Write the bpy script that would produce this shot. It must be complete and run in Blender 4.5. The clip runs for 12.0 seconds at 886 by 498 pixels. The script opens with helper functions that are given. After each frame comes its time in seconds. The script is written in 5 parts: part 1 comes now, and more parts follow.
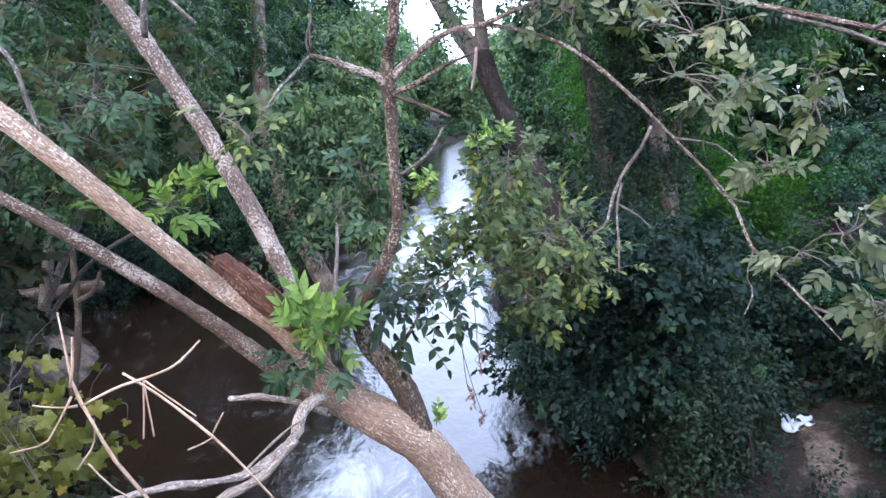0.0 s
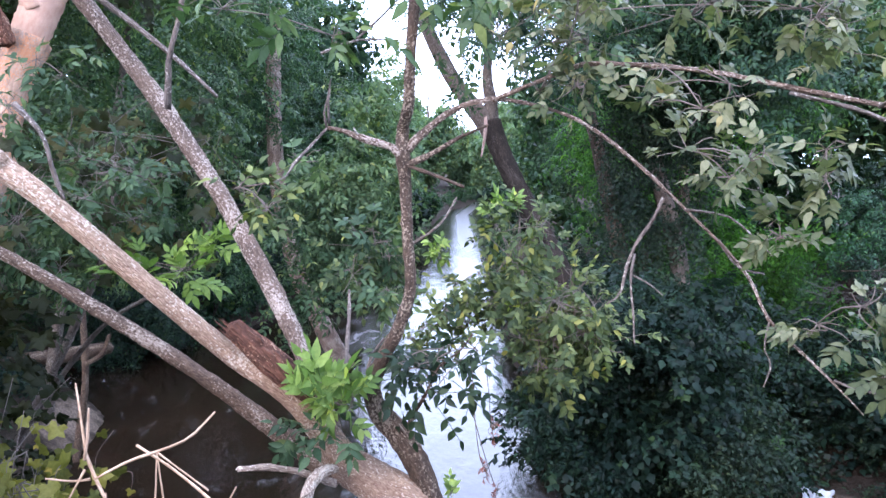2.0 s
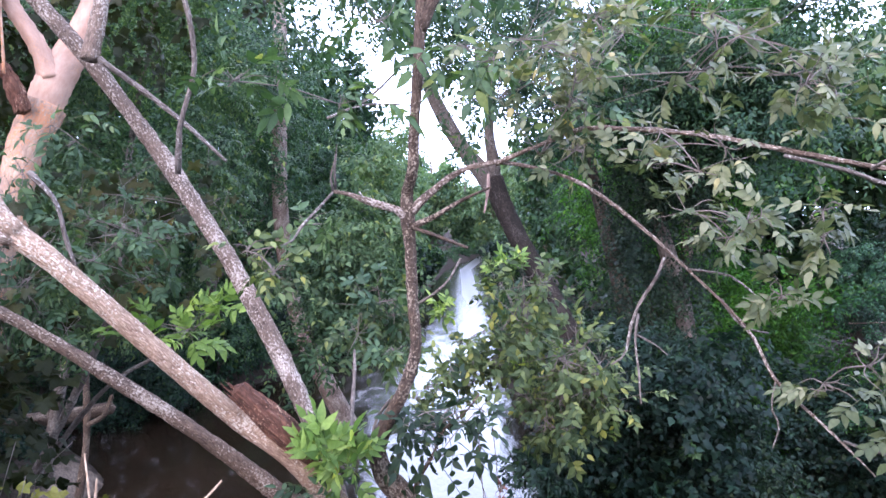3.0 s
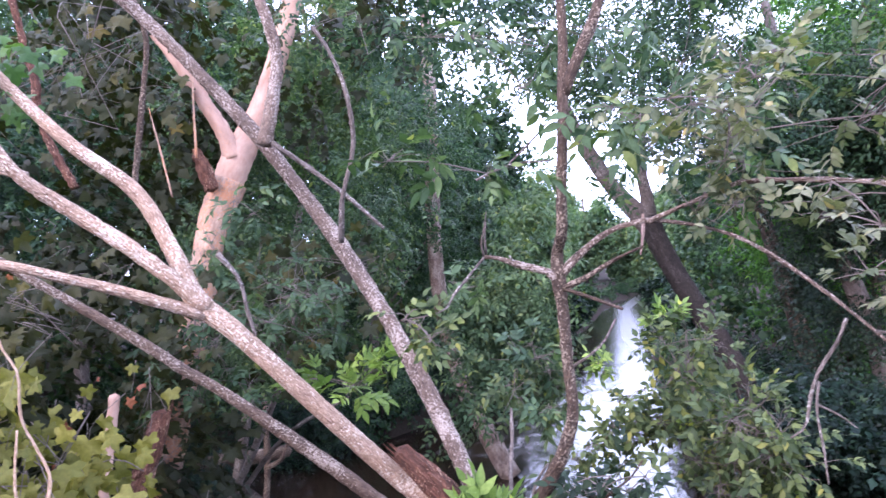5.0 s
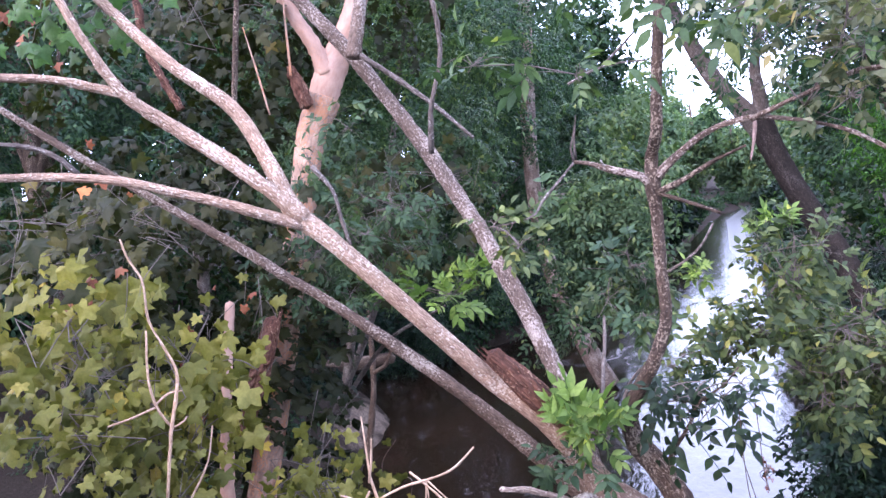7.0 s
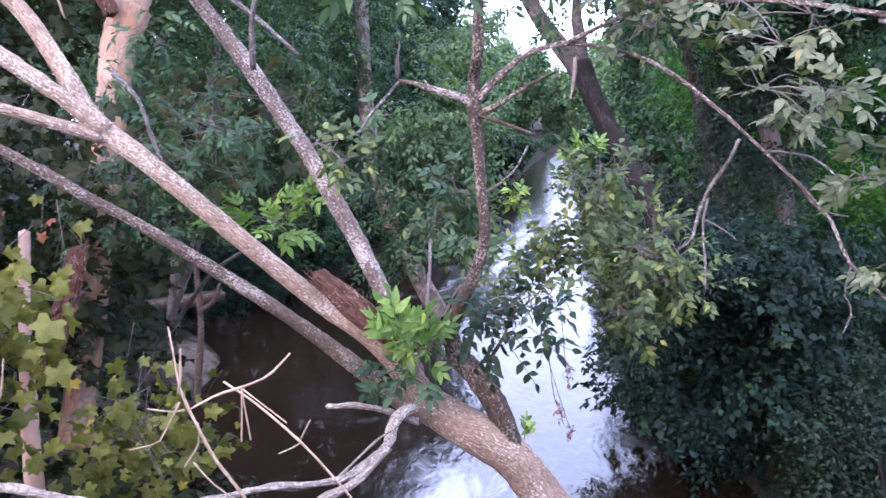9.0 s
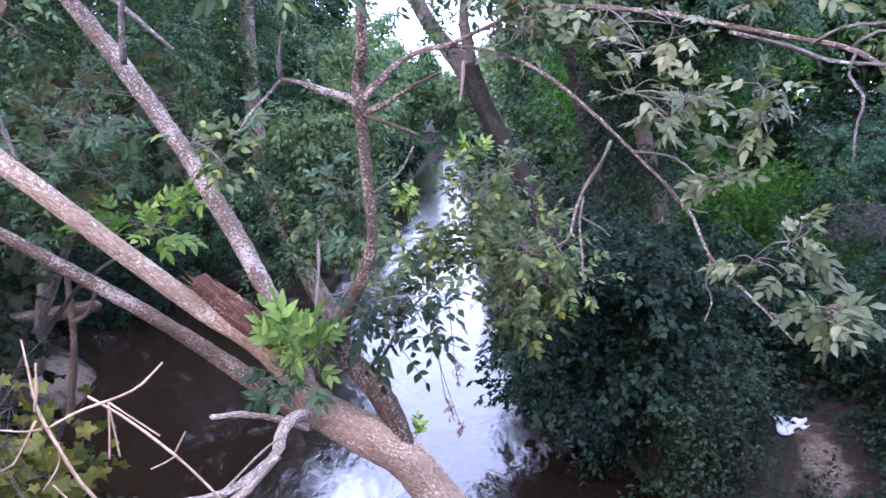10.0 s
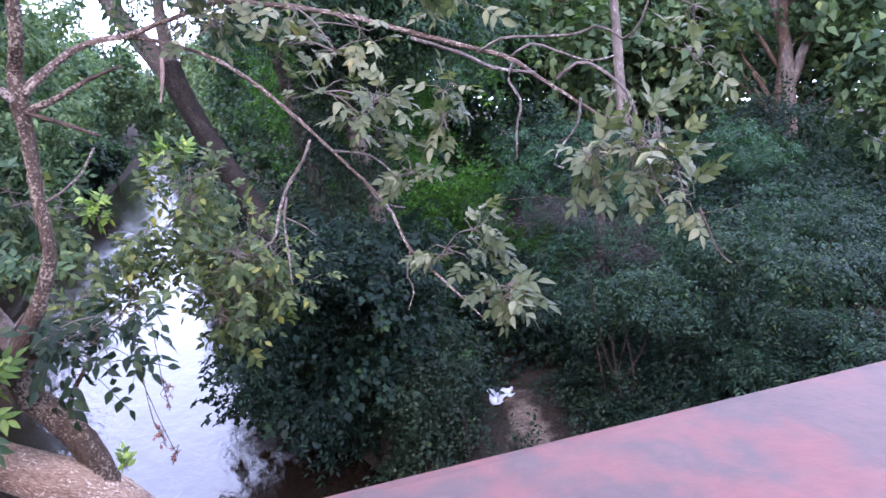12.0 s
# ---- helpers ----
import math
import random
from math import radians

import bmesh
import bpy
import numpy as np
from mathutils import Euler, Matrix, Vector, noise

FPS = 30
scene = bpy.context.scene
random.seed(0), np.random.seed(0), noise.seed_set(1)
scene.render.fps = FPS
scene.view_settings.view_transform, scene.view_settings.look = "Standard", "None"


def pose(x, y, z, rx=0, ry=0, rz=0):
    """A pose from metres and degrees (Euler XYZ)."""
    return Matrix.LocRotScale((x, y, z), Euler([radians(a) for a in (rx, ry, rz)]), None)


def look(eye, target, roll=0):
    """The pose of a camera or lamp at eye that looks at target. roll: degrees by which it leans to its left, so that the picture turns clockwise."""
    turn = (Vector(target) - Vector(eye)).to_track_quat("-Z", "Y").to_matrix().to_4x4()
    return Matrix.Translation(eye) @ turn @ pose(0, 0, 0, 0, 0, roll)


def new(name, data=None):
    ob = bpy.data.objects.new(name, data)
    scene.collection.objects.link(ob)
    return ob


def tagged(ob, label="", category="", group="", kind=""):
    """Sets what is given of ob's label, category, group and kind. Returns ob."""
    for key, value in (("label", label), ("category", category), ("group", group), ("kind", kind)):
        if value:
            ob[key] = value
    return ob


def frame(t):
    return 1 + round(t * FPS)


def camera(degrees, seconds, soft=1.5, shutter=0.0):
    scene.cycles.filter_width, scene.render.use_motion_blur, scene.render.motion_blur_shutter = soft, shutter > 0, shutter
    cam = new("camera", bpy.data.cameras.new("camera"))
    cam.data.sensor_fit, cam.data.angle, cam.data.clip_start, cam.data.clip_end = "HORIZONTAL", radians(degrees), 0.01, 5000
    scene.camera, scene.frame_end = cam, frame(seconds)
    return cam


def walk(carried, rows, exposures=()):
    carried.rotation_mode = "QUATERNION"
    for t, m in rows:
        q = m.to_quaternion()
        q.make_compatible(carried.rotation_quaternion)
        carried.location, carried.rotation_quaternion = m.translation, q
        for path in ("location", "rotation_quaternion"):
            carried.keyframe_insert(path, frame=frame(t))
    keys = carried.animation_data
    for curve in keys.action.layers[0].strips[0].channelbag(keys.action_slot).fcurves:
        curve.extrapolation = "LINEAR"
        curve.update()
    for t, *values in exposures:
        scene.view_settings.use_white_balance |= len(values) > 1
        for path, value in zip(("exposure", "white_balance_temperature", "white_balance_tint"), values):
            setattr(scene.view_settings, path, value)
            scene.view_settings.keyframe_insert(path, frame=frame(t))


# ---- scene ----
cam = camera(67.1, 12.0, soft=1.5, shutter=0.2)
PATH = [
    (0, (0.000, 0.000, 5.000), (0.000, 1.949, 4.550), 0.0),
    (0.5, (-0.006, 0.008, 4.996), (-0.018, 1.960, 4.560), 0.1),
    (1, (-0.018, 0.011, 4.994), (-0.050, 1.968, 4.583), 0.1),
    (1.5, (-0.019, 0.006, 5.004), (-0.049, 1.978, 4.671), 0.4),
    (2, (-0.020, -0.009, 5.021), (-0.046, 1.973, 4.759), 0.2),
    (2.5, (-0.019, -0.021, 5.033), (-0.061, 1.969, 4.840), -0.5),
    (3, (-0.022, -0.038, 5.051), (-0.060, 1.960, 4.951), -0.4),
    (3.2, (-0.020, -0.044, 5.064), (-0.068, 1.955, 5.017), -0.3),
    (4.8, (-0.002, -0.065, 5.153), (-0.396, 1.895, 5.214), -2.1),
    (5, (-0.005, -0.065, 5.152), (-0.491, 1.875, 5.187), -2.9),
    (5.5, (0.019, -0.065, 5.165), (-0.652, 1.819, 5.210), -4.4),
    (6, (0.036, -0.061, 5.149), (-0.708, 1.795, 5.096), -3.7),
    (6.5, (0.037, -0.063, 5.125), (-0.726, 1.778, 4.956), -4.0),
    (6.7, (0.036, -0.063, 5.127), (-0.737, 1.773, 4.951), -4.2),
    (8.3, (0.046, -0.053, 5.054), (-0.607, 1.790, 4.633), -3.0),
    (8.5, (0.062, -0.064, 5.055), (-0.493, 1.810, 4.626), -3.0),
    (9, (0.083, -0.061, 5.039), (-0.227, 1.871, 4.625), -2.3),
    (9.5, (0.101, -0.064, 5.035), (-0.055, 1.884, 4.609), -2.0),
    (10, (0.115, -0.056, 5.030), (0.117, 1.900, 4.612), -1.5),
    (10.5, (0.134, -0.051, 5.026), (0.366, 1.893, 4.617), -0.7),
    (11, (0.153, -0.052, 5.019), (0.620, 1.846, 4.596), -0.6),
    (11.5, (0.166, -0.054, 5.015), (0.808, 1.787, 4.570), -0.7),
    (12, (0.187, -0.056, 5.013), (0.973, 1.734, 4.591), -0.6),
]
walk(cam, [(t, look(eye, target, roll)) for t, eye, target, roll in PATH], exposures=[(0, 1.88, 6020, 18), (3.2, 2.0, 6080, 28), (5.5, 1.95, 6120, 35), (8.5, 1.94, 5920, 32), (10.5, 1.93, 5760, 35), (12, 1.87, 5920, 36)])

# ---- world, sun, exposure ----
world = bpy.data.worlds.new("sky")
scene.world = world
world.use_nodes = True
wn = world.node_tree
sky = wn.nodes.new("ShaderNodeTexSky")
sky.sky_type, sky.sun_disc = "NISHITA", False
SUN_EL, SUN_AZ = radians(30), radians(212)
sky.sun_elevation, sky.sun_rotation = SUN_EL, SUN_AZ
sky.air_density, sky.dust_density, sky.ozone_density = 1.0, 4.0, 1.0
wn.nodes["Background"].inputs["Strength"].default_value = 0.15
veil = wn.nodes.new("ShaderNodeMix")  # thin bright overcast over the clear sky
veil.data_type = "RGBA"
veil.inputs["Factor"].default_value, veil.inputs["B"].default_value = 0.8, (9.6, 11.6, 15.0, 1)
wn.links.new(sky.outputs["Color"], veil.inputs["A"])
wn.links.new(veil.outputs["Result"], wn.nodes["Background"].inputs["Color"])
sun = new("sun", bpy.data.lights.new("sun", "SUN"))
sun.data.energy, sun.data.angle, sun.data.color = 0.8, radians(30), (1.0, 0.82, 0.68)
to_sun = Vector((math.sin(SUN_AZ) * math.cos(SUN_EL), math.cos(SUN_AZ) * math.cos(SUN_EL), math.sin(SUN_EL)))
sun.matrix_world = look(to_sun * 60, (0, 0, 0))


# ---- materials ----
def material(name):
    m = bpy.data.materials.new(name)
    m.use_nodes = True
    nt = m.node_tree
    return m, nt, nt.nodes["Principled BSDF"]


def noise_node(nt, scale, detail=4.0, rough=0.55, stretch=None, space="Object", twist=0.0):
    n = nt.nodes.new("ShaderNodeTexNoise")
    n.inputs["Scale"].default_value, n.inputs["Detail"].default_value, n.inputs["Roughness"].default_value = scale, detail, rough
    n.inputs["Distortion"].default_value = twist
    if space == "bark":
        c = nt.nodes.new("ShaderNodeAttribute")
        c.attribute_name, space = "bark", "Vector"
    else:
        c = nt.nodes.new("ShaderNodeTexCoord")
    if stretch:
        mp = nt.nodes.new("ShaderNodeMapping")
        mp.inputs["Scale"].default_value = stretch
        nt.links.new(c.outputs[space], mp.inputs["Vector"])
        nt.links.new(mp.outputs["Vector"], n.inputs["Vector"])
    else:
        nt.links.new(c.outputs[space], n.inputs["Vector"])
    return n.outputs["Fac"]


def ramp(nt, fac, stops):
    r = nt.nodes.new("ShaderNodeValToRGB")
    e = r.color_ramp.elements
    while len(e) < len(stops):
        e.new(0.5)
    for el, (p, c) in zip(e, stops):
        el.position, el.color = p, (*c, 1)
    nt.links.new(fac, r.inputs["Fac"])
    return r.outputs["Color"]


def mix(nt, fac, a, b, kind="MIX"):
    n = nt.nodes.new("ShaderNodeMix")
    n.data_type, n.blend_type = "RGBA", kind
    for sock, v in ((n.inputs["Factor"], fac), (n.inputs["A"], a), (n.inputs["B"], b)):
        if isinstance(v, (int, float)):
            sock.default_value = v
        elif isinstance(v, tuple):
            sock.default_value = (*v, 1)
        else:
            nt.links.new(v, sock)
    return n.outputs["Result"]


def bump(nt, bsdf, height, strength, dist):
    b = nt.nodes.new("ShaderNodeBump")
    b.inputs["Strength"].default_value, b.inputs["Distance"].default_value = strength, dist
    nt.links.new(height, b.inputs["Height"])
    nt.links.new(b.outputs["Normal"], bsdf.inputs["Normal"])


JOINED = {}


def leaf_material(name, low, mid, high, rough=0.45, glow=0.3, per_object=False):
    """Leaf: colour varies leaf by leaf and bough by bough; light passes partly through the blade."""
    m, nt, p = material(name)
    if per_object:
        JOINED[m.name] = leaf_material(name + "_joined", low, mid, high, rough, glow)
        src = nt.nodes.new("ShaderNodeObjectInfo").outputs["Random"]
        isl = nt.nodes.new("ShaderNodeNewGeometry").outputs["Random Per Island"]
        mm = nt.nodes.new("ShaderNodeMath")
        mm.operation = "MULTIPLY_ADD"
        nt.links.new(isl, mm.inputs[0])
        mm.inputs[1].default_value = 0.35
        m2 = nt.nodes.new("ShaderNodeMath")
        m2.operation = "MULTIPLY"
        nt.links.new(src, m2.inputs[0])
        m2.inputs[1].default_value = 0.65
        nt.links.new(m2.outputs[0], mm.inputs[2])
        src = mm.outputs[0]
    else:
        src = nt.nodes.new("ShaderNodeNewGeometry").outputs["Random Per Island"]
    c = ramp(nt, src, [(0.0, low), (0.55, mid), (0.93, high), (1.0, (high[0] * 1.6, high[1] * 1.25, high[2] * 0.8))])
    big = ramp(nt, noise_node(nt, 0.55, 3), [(0.35, (0.62, 0.7, 0.75)), (0.65, (1.25, 1.2, 1.0))])
    c = mix(nt, 1.0, c, big, "MULTIPLY")
    fine = ramp(nt, noise_node(nt, 60, 2), [(0.3, (0.8, 0.82, 0.8)), (0.7, (1.12, 1.1, 1.1))])
    c = mix(nt, 1.0, c, fine, "MULTIPLY")
    nt.links.new(c, p.inputs["Base Color"])
    p.inputs["Roughness"].default_value = rough
    p.inputs["Specular IOR Level"].default_value = 0.13
    tr = nt.nodes.new("ShaderNodeBsdfTranslucent")
    nt.links.new(mix(nt, 1.0, c, (1.3, 1.5, 0.6), "MULTIPLY"), tr.inputs["Color"])
    ms = nt.nodes.new("ShaderNodeMixShader")
    ms.inputs["Fac"].default_value = glow
    nt.links.new(p.outputs[0], ms.inputs[1])
    nt.links.new(tr.outputs[0], ms.inputs[2])
    nt.links.new(ms.outputs[0], nt.nodes["Material Output"].inputs["Surface"])
    return m


def bark_material(name, dark, light, lichen=0.0, fleck=(0.5, 0.5, 0.46), grain=28, rough=0.9, depth=0.012, crackle=0.8):
    m, nt, p = material(name)
    g = noise_node(nt, grain * 1.3, 6, 0.7, (1.0, 1.0, 0.8), space="bark")
    broad = noise_node(nt, 4.0, 4, space="bark")
    c = ramp(nt, g, [(0.3, dark), (0.52, tuple((a + b) / 2 for a, b in zip(dark, light))), (0.72, light)])
    c = mix(nt, 1.0, c, ramp(nt, broad, [(0.3, (0.7, 0.7, 0.72)), (0.7, (1.2, 1.17, 1.12))]), "MULTIPLY")
    if lichen:
        spots = noise_node(nt, 85, 4, 0.65, (1.0, 1.0, 1.7), space="bark")
        patch = noise_node(nt, 7, 3, space="bark")
        mm = nt.nodes.new("ShaderNodeMath")
        mm.operation = "MULTIPLY_ADD"
        nt.links.new(patch, mm.inputs[0])
        mm.inputs[1].default_value = 0.6
        nt.links.new(spots, mm.inputs[2])
        mask = ramp(nt, mm.outputs[0], [(0.98 - lichen * 0.28, (0, 0, 0)), (1.04 - lichen * 0.28, (0.9, 0.9, 0.9))])
        c = mix(nt, mask, c, fleck)
    nt.links.new(c, p.inputs["Base Color"])
    p.inputs["Roughness"].default_value = rough
    p.inputs["Specular IOR Level"].default_value = 0.25
    vo = nt.nodes.new("ShaderNodeTexVoronoi")
    vo.feature = "DISTANCE_TO_EDGE"
    vo.inputs["Scale"].default_value = grain * 1.4
    co = nt.nodes.new("ShaderNodeAttribute")
    co.attribute_name = "bark"
    along = nt.nodes.new("ShaderNodeMapping")
    along.inputs["Scale"].default_value = (1.5, 1.5, 0.7)
    nt.links.new(co.outputs["Vector"], along.inputs["Vector"])
    nt.links.new(along.outputs["Vector"], vo.inputs["Vector"])
    hs = nt.nodes.new("ShaderNodeMath")
    hs.operation = "MULTIPLY_ADD"
    nt.links.new(vo.outputs["Distance"], hs.inputs[0])
    hs.inputs[1].default_value = 1.6 * crackle
    nt.links.new(g, hs.inputs[2])
    bump(nt, p, hs.outputs[0], 1.0, depth)
    crack = ramp(nt, vo.outputs["Distance"], [(0.0, (0.62, 0.58, 0.55)), (0.2, (1.05, 1.05, 1.05))])
    nt.links.new(mix(nt, crackle, c, crack, "MULTIPLY"), p.inputs["Base Color"])
    return m


bark_tan = bark_material("bark_tan", (0.2, 0.12, 0.083), (0.47, 0.345, 0.25), 0.42, (0.58, 0.49, 0.4), 44)
bark_lichen = bark_material("bark_lichen", (0.06, 0.042, 0.033), (0.21, 0.155, 0.122), 0.52, (0.38, 0.325, 0.28), 44)
bark_grey = bark_material("bark_grey", (0.05, 0.042, 0.037), (0.2, 0.17, 0.15), 0.3, (0.33, 0.31, 0.28), 30)
bark_brown = bark_material("bark_brown", (0.05, 0.034, 0.025), (0.175, 0.122, 0.09), 0.45, (0.31, 0.26, 0.215), 44)
bark_dark = bark_material("bark_dark", (0.028, 0.02, 0.015), (0.125, 0.086, 0.062), 0.4, (0.27, 0.22, 0.17), 44)
# the tilted trunk's canopy shade is put into this bark; shrub stems share it
bark_black = bark_material("bark_black", (0.012, 0.01, 0.009), (0.055, 0.042, 0.035), 0.25, (0.13, 0.11, 0.095), 30)
bark_syc = bark_material("bark_syc", (0.13, 0.085, 0.065), (0.5, 0.35, 0.26), 0.55, (0.45, 0.19, 0.09), 12, crackle=0.3)
bark_syc_pale = bark_material("bark_syc_pale", (0.3, 0.17, 0.12), (0.5, 0.34, 0.26), 0.3, (0.4, 0.22, 0.14), grain=7, depth=0.003, crackle=0.0)
torn_wood = bark_material("torn_wood", (0.035, 0.013, 0.009), (0.2, 0.092, 0.058), 0.2, (0.46, 0.3, 0.21), 26, depth=0.02)
torn_pale = bark_material("torn_pale", (0.3, 0.2, 0.17), (0.5, 0.38, 0.34))
dead_wood = bark_material("dead_wood", (0.16, 0.12, 0.095), (0.44, 0.37, 0.31), 0.4, (0.56, 0.5, 0.43), 30)
stalk_tan = bark_material("stalk_tan", (0.25, 0.16, 0.1), (0.5, 0.38, 0.28), grain=50, depth=0.002)

leaf_dull = leaf_material("leaf_dull", (0.027, 0.054, 0.030), (0.050, 0.088, 0.048), (0.090, 0.137, 0.071), per_object=True)
leaf_soft = leaf_material("leaf_soft", (0.026, 0.043, 0.021), (0.060, 0.087, 0.039), (0.127, 0.157, 0.065), per_object=True)
# pale undersides, plus sky sheen and highlights put into the lighter tones
leaf_pale = leaf_material("leaf_pale", (0.043, 0.056, 0.028), (0.089, 0.104, 0.057), (0.204, 0.203, 0.133), 0.4, per_object=True)
leaf_bright = leaf_material("leaf_bright", (0.06, 0.11, 0.028), (0.14, 0.22, 0.055), (0.29, 0.38, 0.11), 0.4, 0.35, per_object=True)
# the dull ash leaf at under half brightness: shade by the stem as colour
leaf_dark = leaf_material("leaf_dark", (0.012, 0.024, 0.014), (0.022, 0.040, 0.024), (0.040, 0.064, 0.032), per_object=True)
leaf_yellow = leaf_material("leaf_yellow", (0.062, 0.067, 0.015), (0.135, 0.135, 0.031), (0.205, 0.188, 0.053), 0.5, 0.3, per_object=True)
# dark copy of the lobed sycamore leaf; shade inside the crowns is in its colour
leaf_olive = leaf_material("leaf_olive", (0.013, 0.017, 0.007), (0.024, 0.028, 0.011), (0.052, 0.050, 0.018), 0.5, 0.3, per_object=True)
leaf_maple = leaf_material("leaf_maple", (0.029, 0.066, 0.026), (0.050, 0.108, 0.038), (0.086, 0.156, 0.051), 0.45, 0.35, per_object=True)
leaf_rust = leaf_material("leaf_rust", (0.09, 0.028, 0.018), (0.17, 0.06, 0.034), (0.28, 0.12, 0.06), 0.6, 0.2, per_object=True)
leaf_withered = leaf_material("leaf_withered", (0.07, 0.022, 0.016), (0.13, 0.04, 0.03), (0.2, 0.07, 0.045), 0.6, 0.15, per_object=True)
green_elder = leaf_material("green_elder", (0.030, 0.059, 0.032), (0.055, 0.097, 0.049), (0.098, 0.148, 0.076))
green_wood = leaf_material("green_wood", (0.013, 0.033, 0.021), (0.025, 0.058, 0.034), (0.048, 0.095, 0.048))
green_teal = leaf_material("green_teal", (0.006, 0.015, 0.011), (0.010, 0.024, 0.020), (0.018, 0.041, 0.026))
# brighter green: the sunlit, backlit look is put into the leaf colour
green_fresh = leaf_material("green_fresh", (0.020, 0.061, 0.013), (0.039, 0.112, 0.023), (0.071, 0.177, 0.041), 0.45, 0.45)
green_shrub = leaf_material("green_shrub", (0.009, 0.029, 0.019), (0.018, 0.053, 0.033), (0.037, 0.093, 0.053))
# shaded and lit greens: bank shade and lit mounds are put into leaf colour
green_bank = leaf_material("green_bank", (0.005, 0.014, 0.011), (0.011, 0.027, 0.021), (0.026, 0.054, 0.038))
green_mound = leaf_material("green_mound", (0.005, 0.016, 0.012), (0.014, 0.034, 0.025), (0.035, 0.070, 0.047))
green_ivy = leaf_material("green_ivy", (0.009, 0.021, 0.013), (0.017, 0.032, 0.021), (0.029, 0.049, 0.032))
# paler green for distant crowns: the haze is mixed into the leaf colour
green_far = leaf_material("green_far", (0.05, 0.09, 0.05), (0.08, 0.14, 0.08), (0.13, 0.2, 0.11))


def ground_material():
    m, nt, p = material("soil")
    a, b = noise_node(nt, 3.5, 6), noise_node(nt, 22, 6, 0.7)
    soil = ramp(nt, b, [(0.3, (0.018, 0.014, 0.011)), (0.55, (0.035, 0.027, 0.021)), (0.75, (0.07, 0.055, 0.043))])
    sand = ramp(nt, b, [(0.3, (0.08, 0.06, 0.045)), (0.5, (0.15, 0.115, 0.09)), (0.7, (0.27, 0.21, 0.165))])
    at = nt.nodes.new("ShaderNodeAttribute")
    at.attribute_name = "sand"
    mm = nt.nodes.new("ShaderNodeMath")
    mm.operation = "MULTIPLY_ADD"
    nt.links.new(a, mm.inputs[0])
    mm.inputs[1].default_value = 0.65
    nt.links.new(at.outputs["Fac"], mm.inputs[2])
    mask = ramp(nt, mm.outputs[0], [(0.54, (0, 0, 0)), (0.71, (1, 1, 1))])
    nt.links.new(mix(nt, mask, soil, sand), p.inputs["Base Color"])
    p.inputs["Roughness"].default_value = 0.95
    p.inputs["Specular IOR Level"].default_value = 0.1
    bump(nt, p, b, 0.9, 0.06)
    return m


def water_material():
    m, nt, p = material("river_water")
    foam_sky_n = noise_node(nt, 1.7, 8, 0.68, (1.0, 0.5, 1.0), twist=1.6)
    churn = nt.nodes.new("ShaderNodeAttribute")
    churn.attribute_name = "churn"
    where = churn.outputs["Fac"]
    mm = nt.nodes.new("ShaderNodeMath")
    mm.operation = "MULTIPLY_ADD"
    nt.links.new(where, mm.inputs[0])
    mm.inputs[1].default_value = 0.3
    nt.links.new(foam_sky_n, mm.inputs[2])
    # pale colour for foam, and for sky reflection painted on the near water
    foam_sky_mask = ramp(nt, mm.outputs[0], [(0.58, (0, 0, 0)), (0.7, (0.1, 0.1, 0.1)), (0.9, (0.6, 0.6, 0.6))])
    silt = ramp(nt, noise_node(nt, 0.3, 4), [(0.3, (0.007, 0.0045, 0.003)), (0.7, (0.017, 0.01, 0.006))])
    nt.links.new(mix(nt, foam_sky_mask, silt, (0.5, 0.5, 0.51)), p.inputs["Base Color"])
    chop = nt.nodes.new("ShaderNodeAttribute")
    chop.attribute_name = "ripple"
    rg = nt.nodes.new("ShaderNodeMath")
    rg.operation = "MULTIPLY_ADD"
    nt.links.new(chop.outputs["Fac"], rg.inputs[0])
    rg.inputs[1].default_value, rg.inputs[2].default_value = 0.27, 0.09
    nt.links.new(rg.outputs[0], p.inputs["Roughness"])
    p.inputs["IOR"].default_value = 1.65
    w1 = noise_node(nt, 1.6, 5, 0.55, (1.0, 0.5, 1.0))
    w2 = noise_node(nt, 9, 3, 0.5, (1.0, 0.6, 1.0))
    s = nt.nodes.new("ShaderNodeMath")
    s.operation = "MULTIPLY_ADD"
    nt.links.new(w2, s.inputs[0])
    s.inputs[1].default_value = 0.2
    nt.links.new(w1, s.inputs[2])
    bump(nt, p, s.outputs[0], 0.26, 0.1)
    return m


def rail_material():
    m, nt, p = material("faded_red_paint")
    a, b = noise_node(nt, 11, 5, 0.6), noise_node(nt, 130, 4, 0.7)
    c = ramp(nt, a, [(0.3, (0.19, 0.05, 0.042)), (0.42, (0.17, 0.06, 0.052)), (0.49, (0.09, 0.052, 0.048)), (0.55, (0.13, 0.066, 0.058)), (0.63, (0.19, 0.07, 0.058)), (0.68, (0.48, 0.32, 0.22))])
    c = mix(nt, 1.0, c, ramp(nt, b, [(0.3, (0.4, 0.37, 0.35)), (0.7, (0.6, 0.55, 0.51))]), "MULTIPLY")
    nt.links.new(c, p.inputs["Base Color"])
    p.inputs["Roughness"].default_value = 0.6
    bump(nt, p, b, 0.3, 0.002)
    return m


def plain_material(name, low, high, scale, rough=0.9, dist=0.01):
    m, nt, p = material(name)
    n = noise_node(nt, scale, 6, 0.65)
    nt.links.new(ramp(nt, n, [(0.3, low), (0.7, high)]), p.inputs["Base Color"])
    p.inputs["Roughness"].default_value = rough
    bump(nt, p, n, 0.5, dist)
    return m


brush_wood = plain_material("brush_wood", (0.02, 0.017, 0.018), (0.05, 0.044, 0.045), 9)
soil, river_water, rail_paint = ground_material(), water_material(), rail_material()
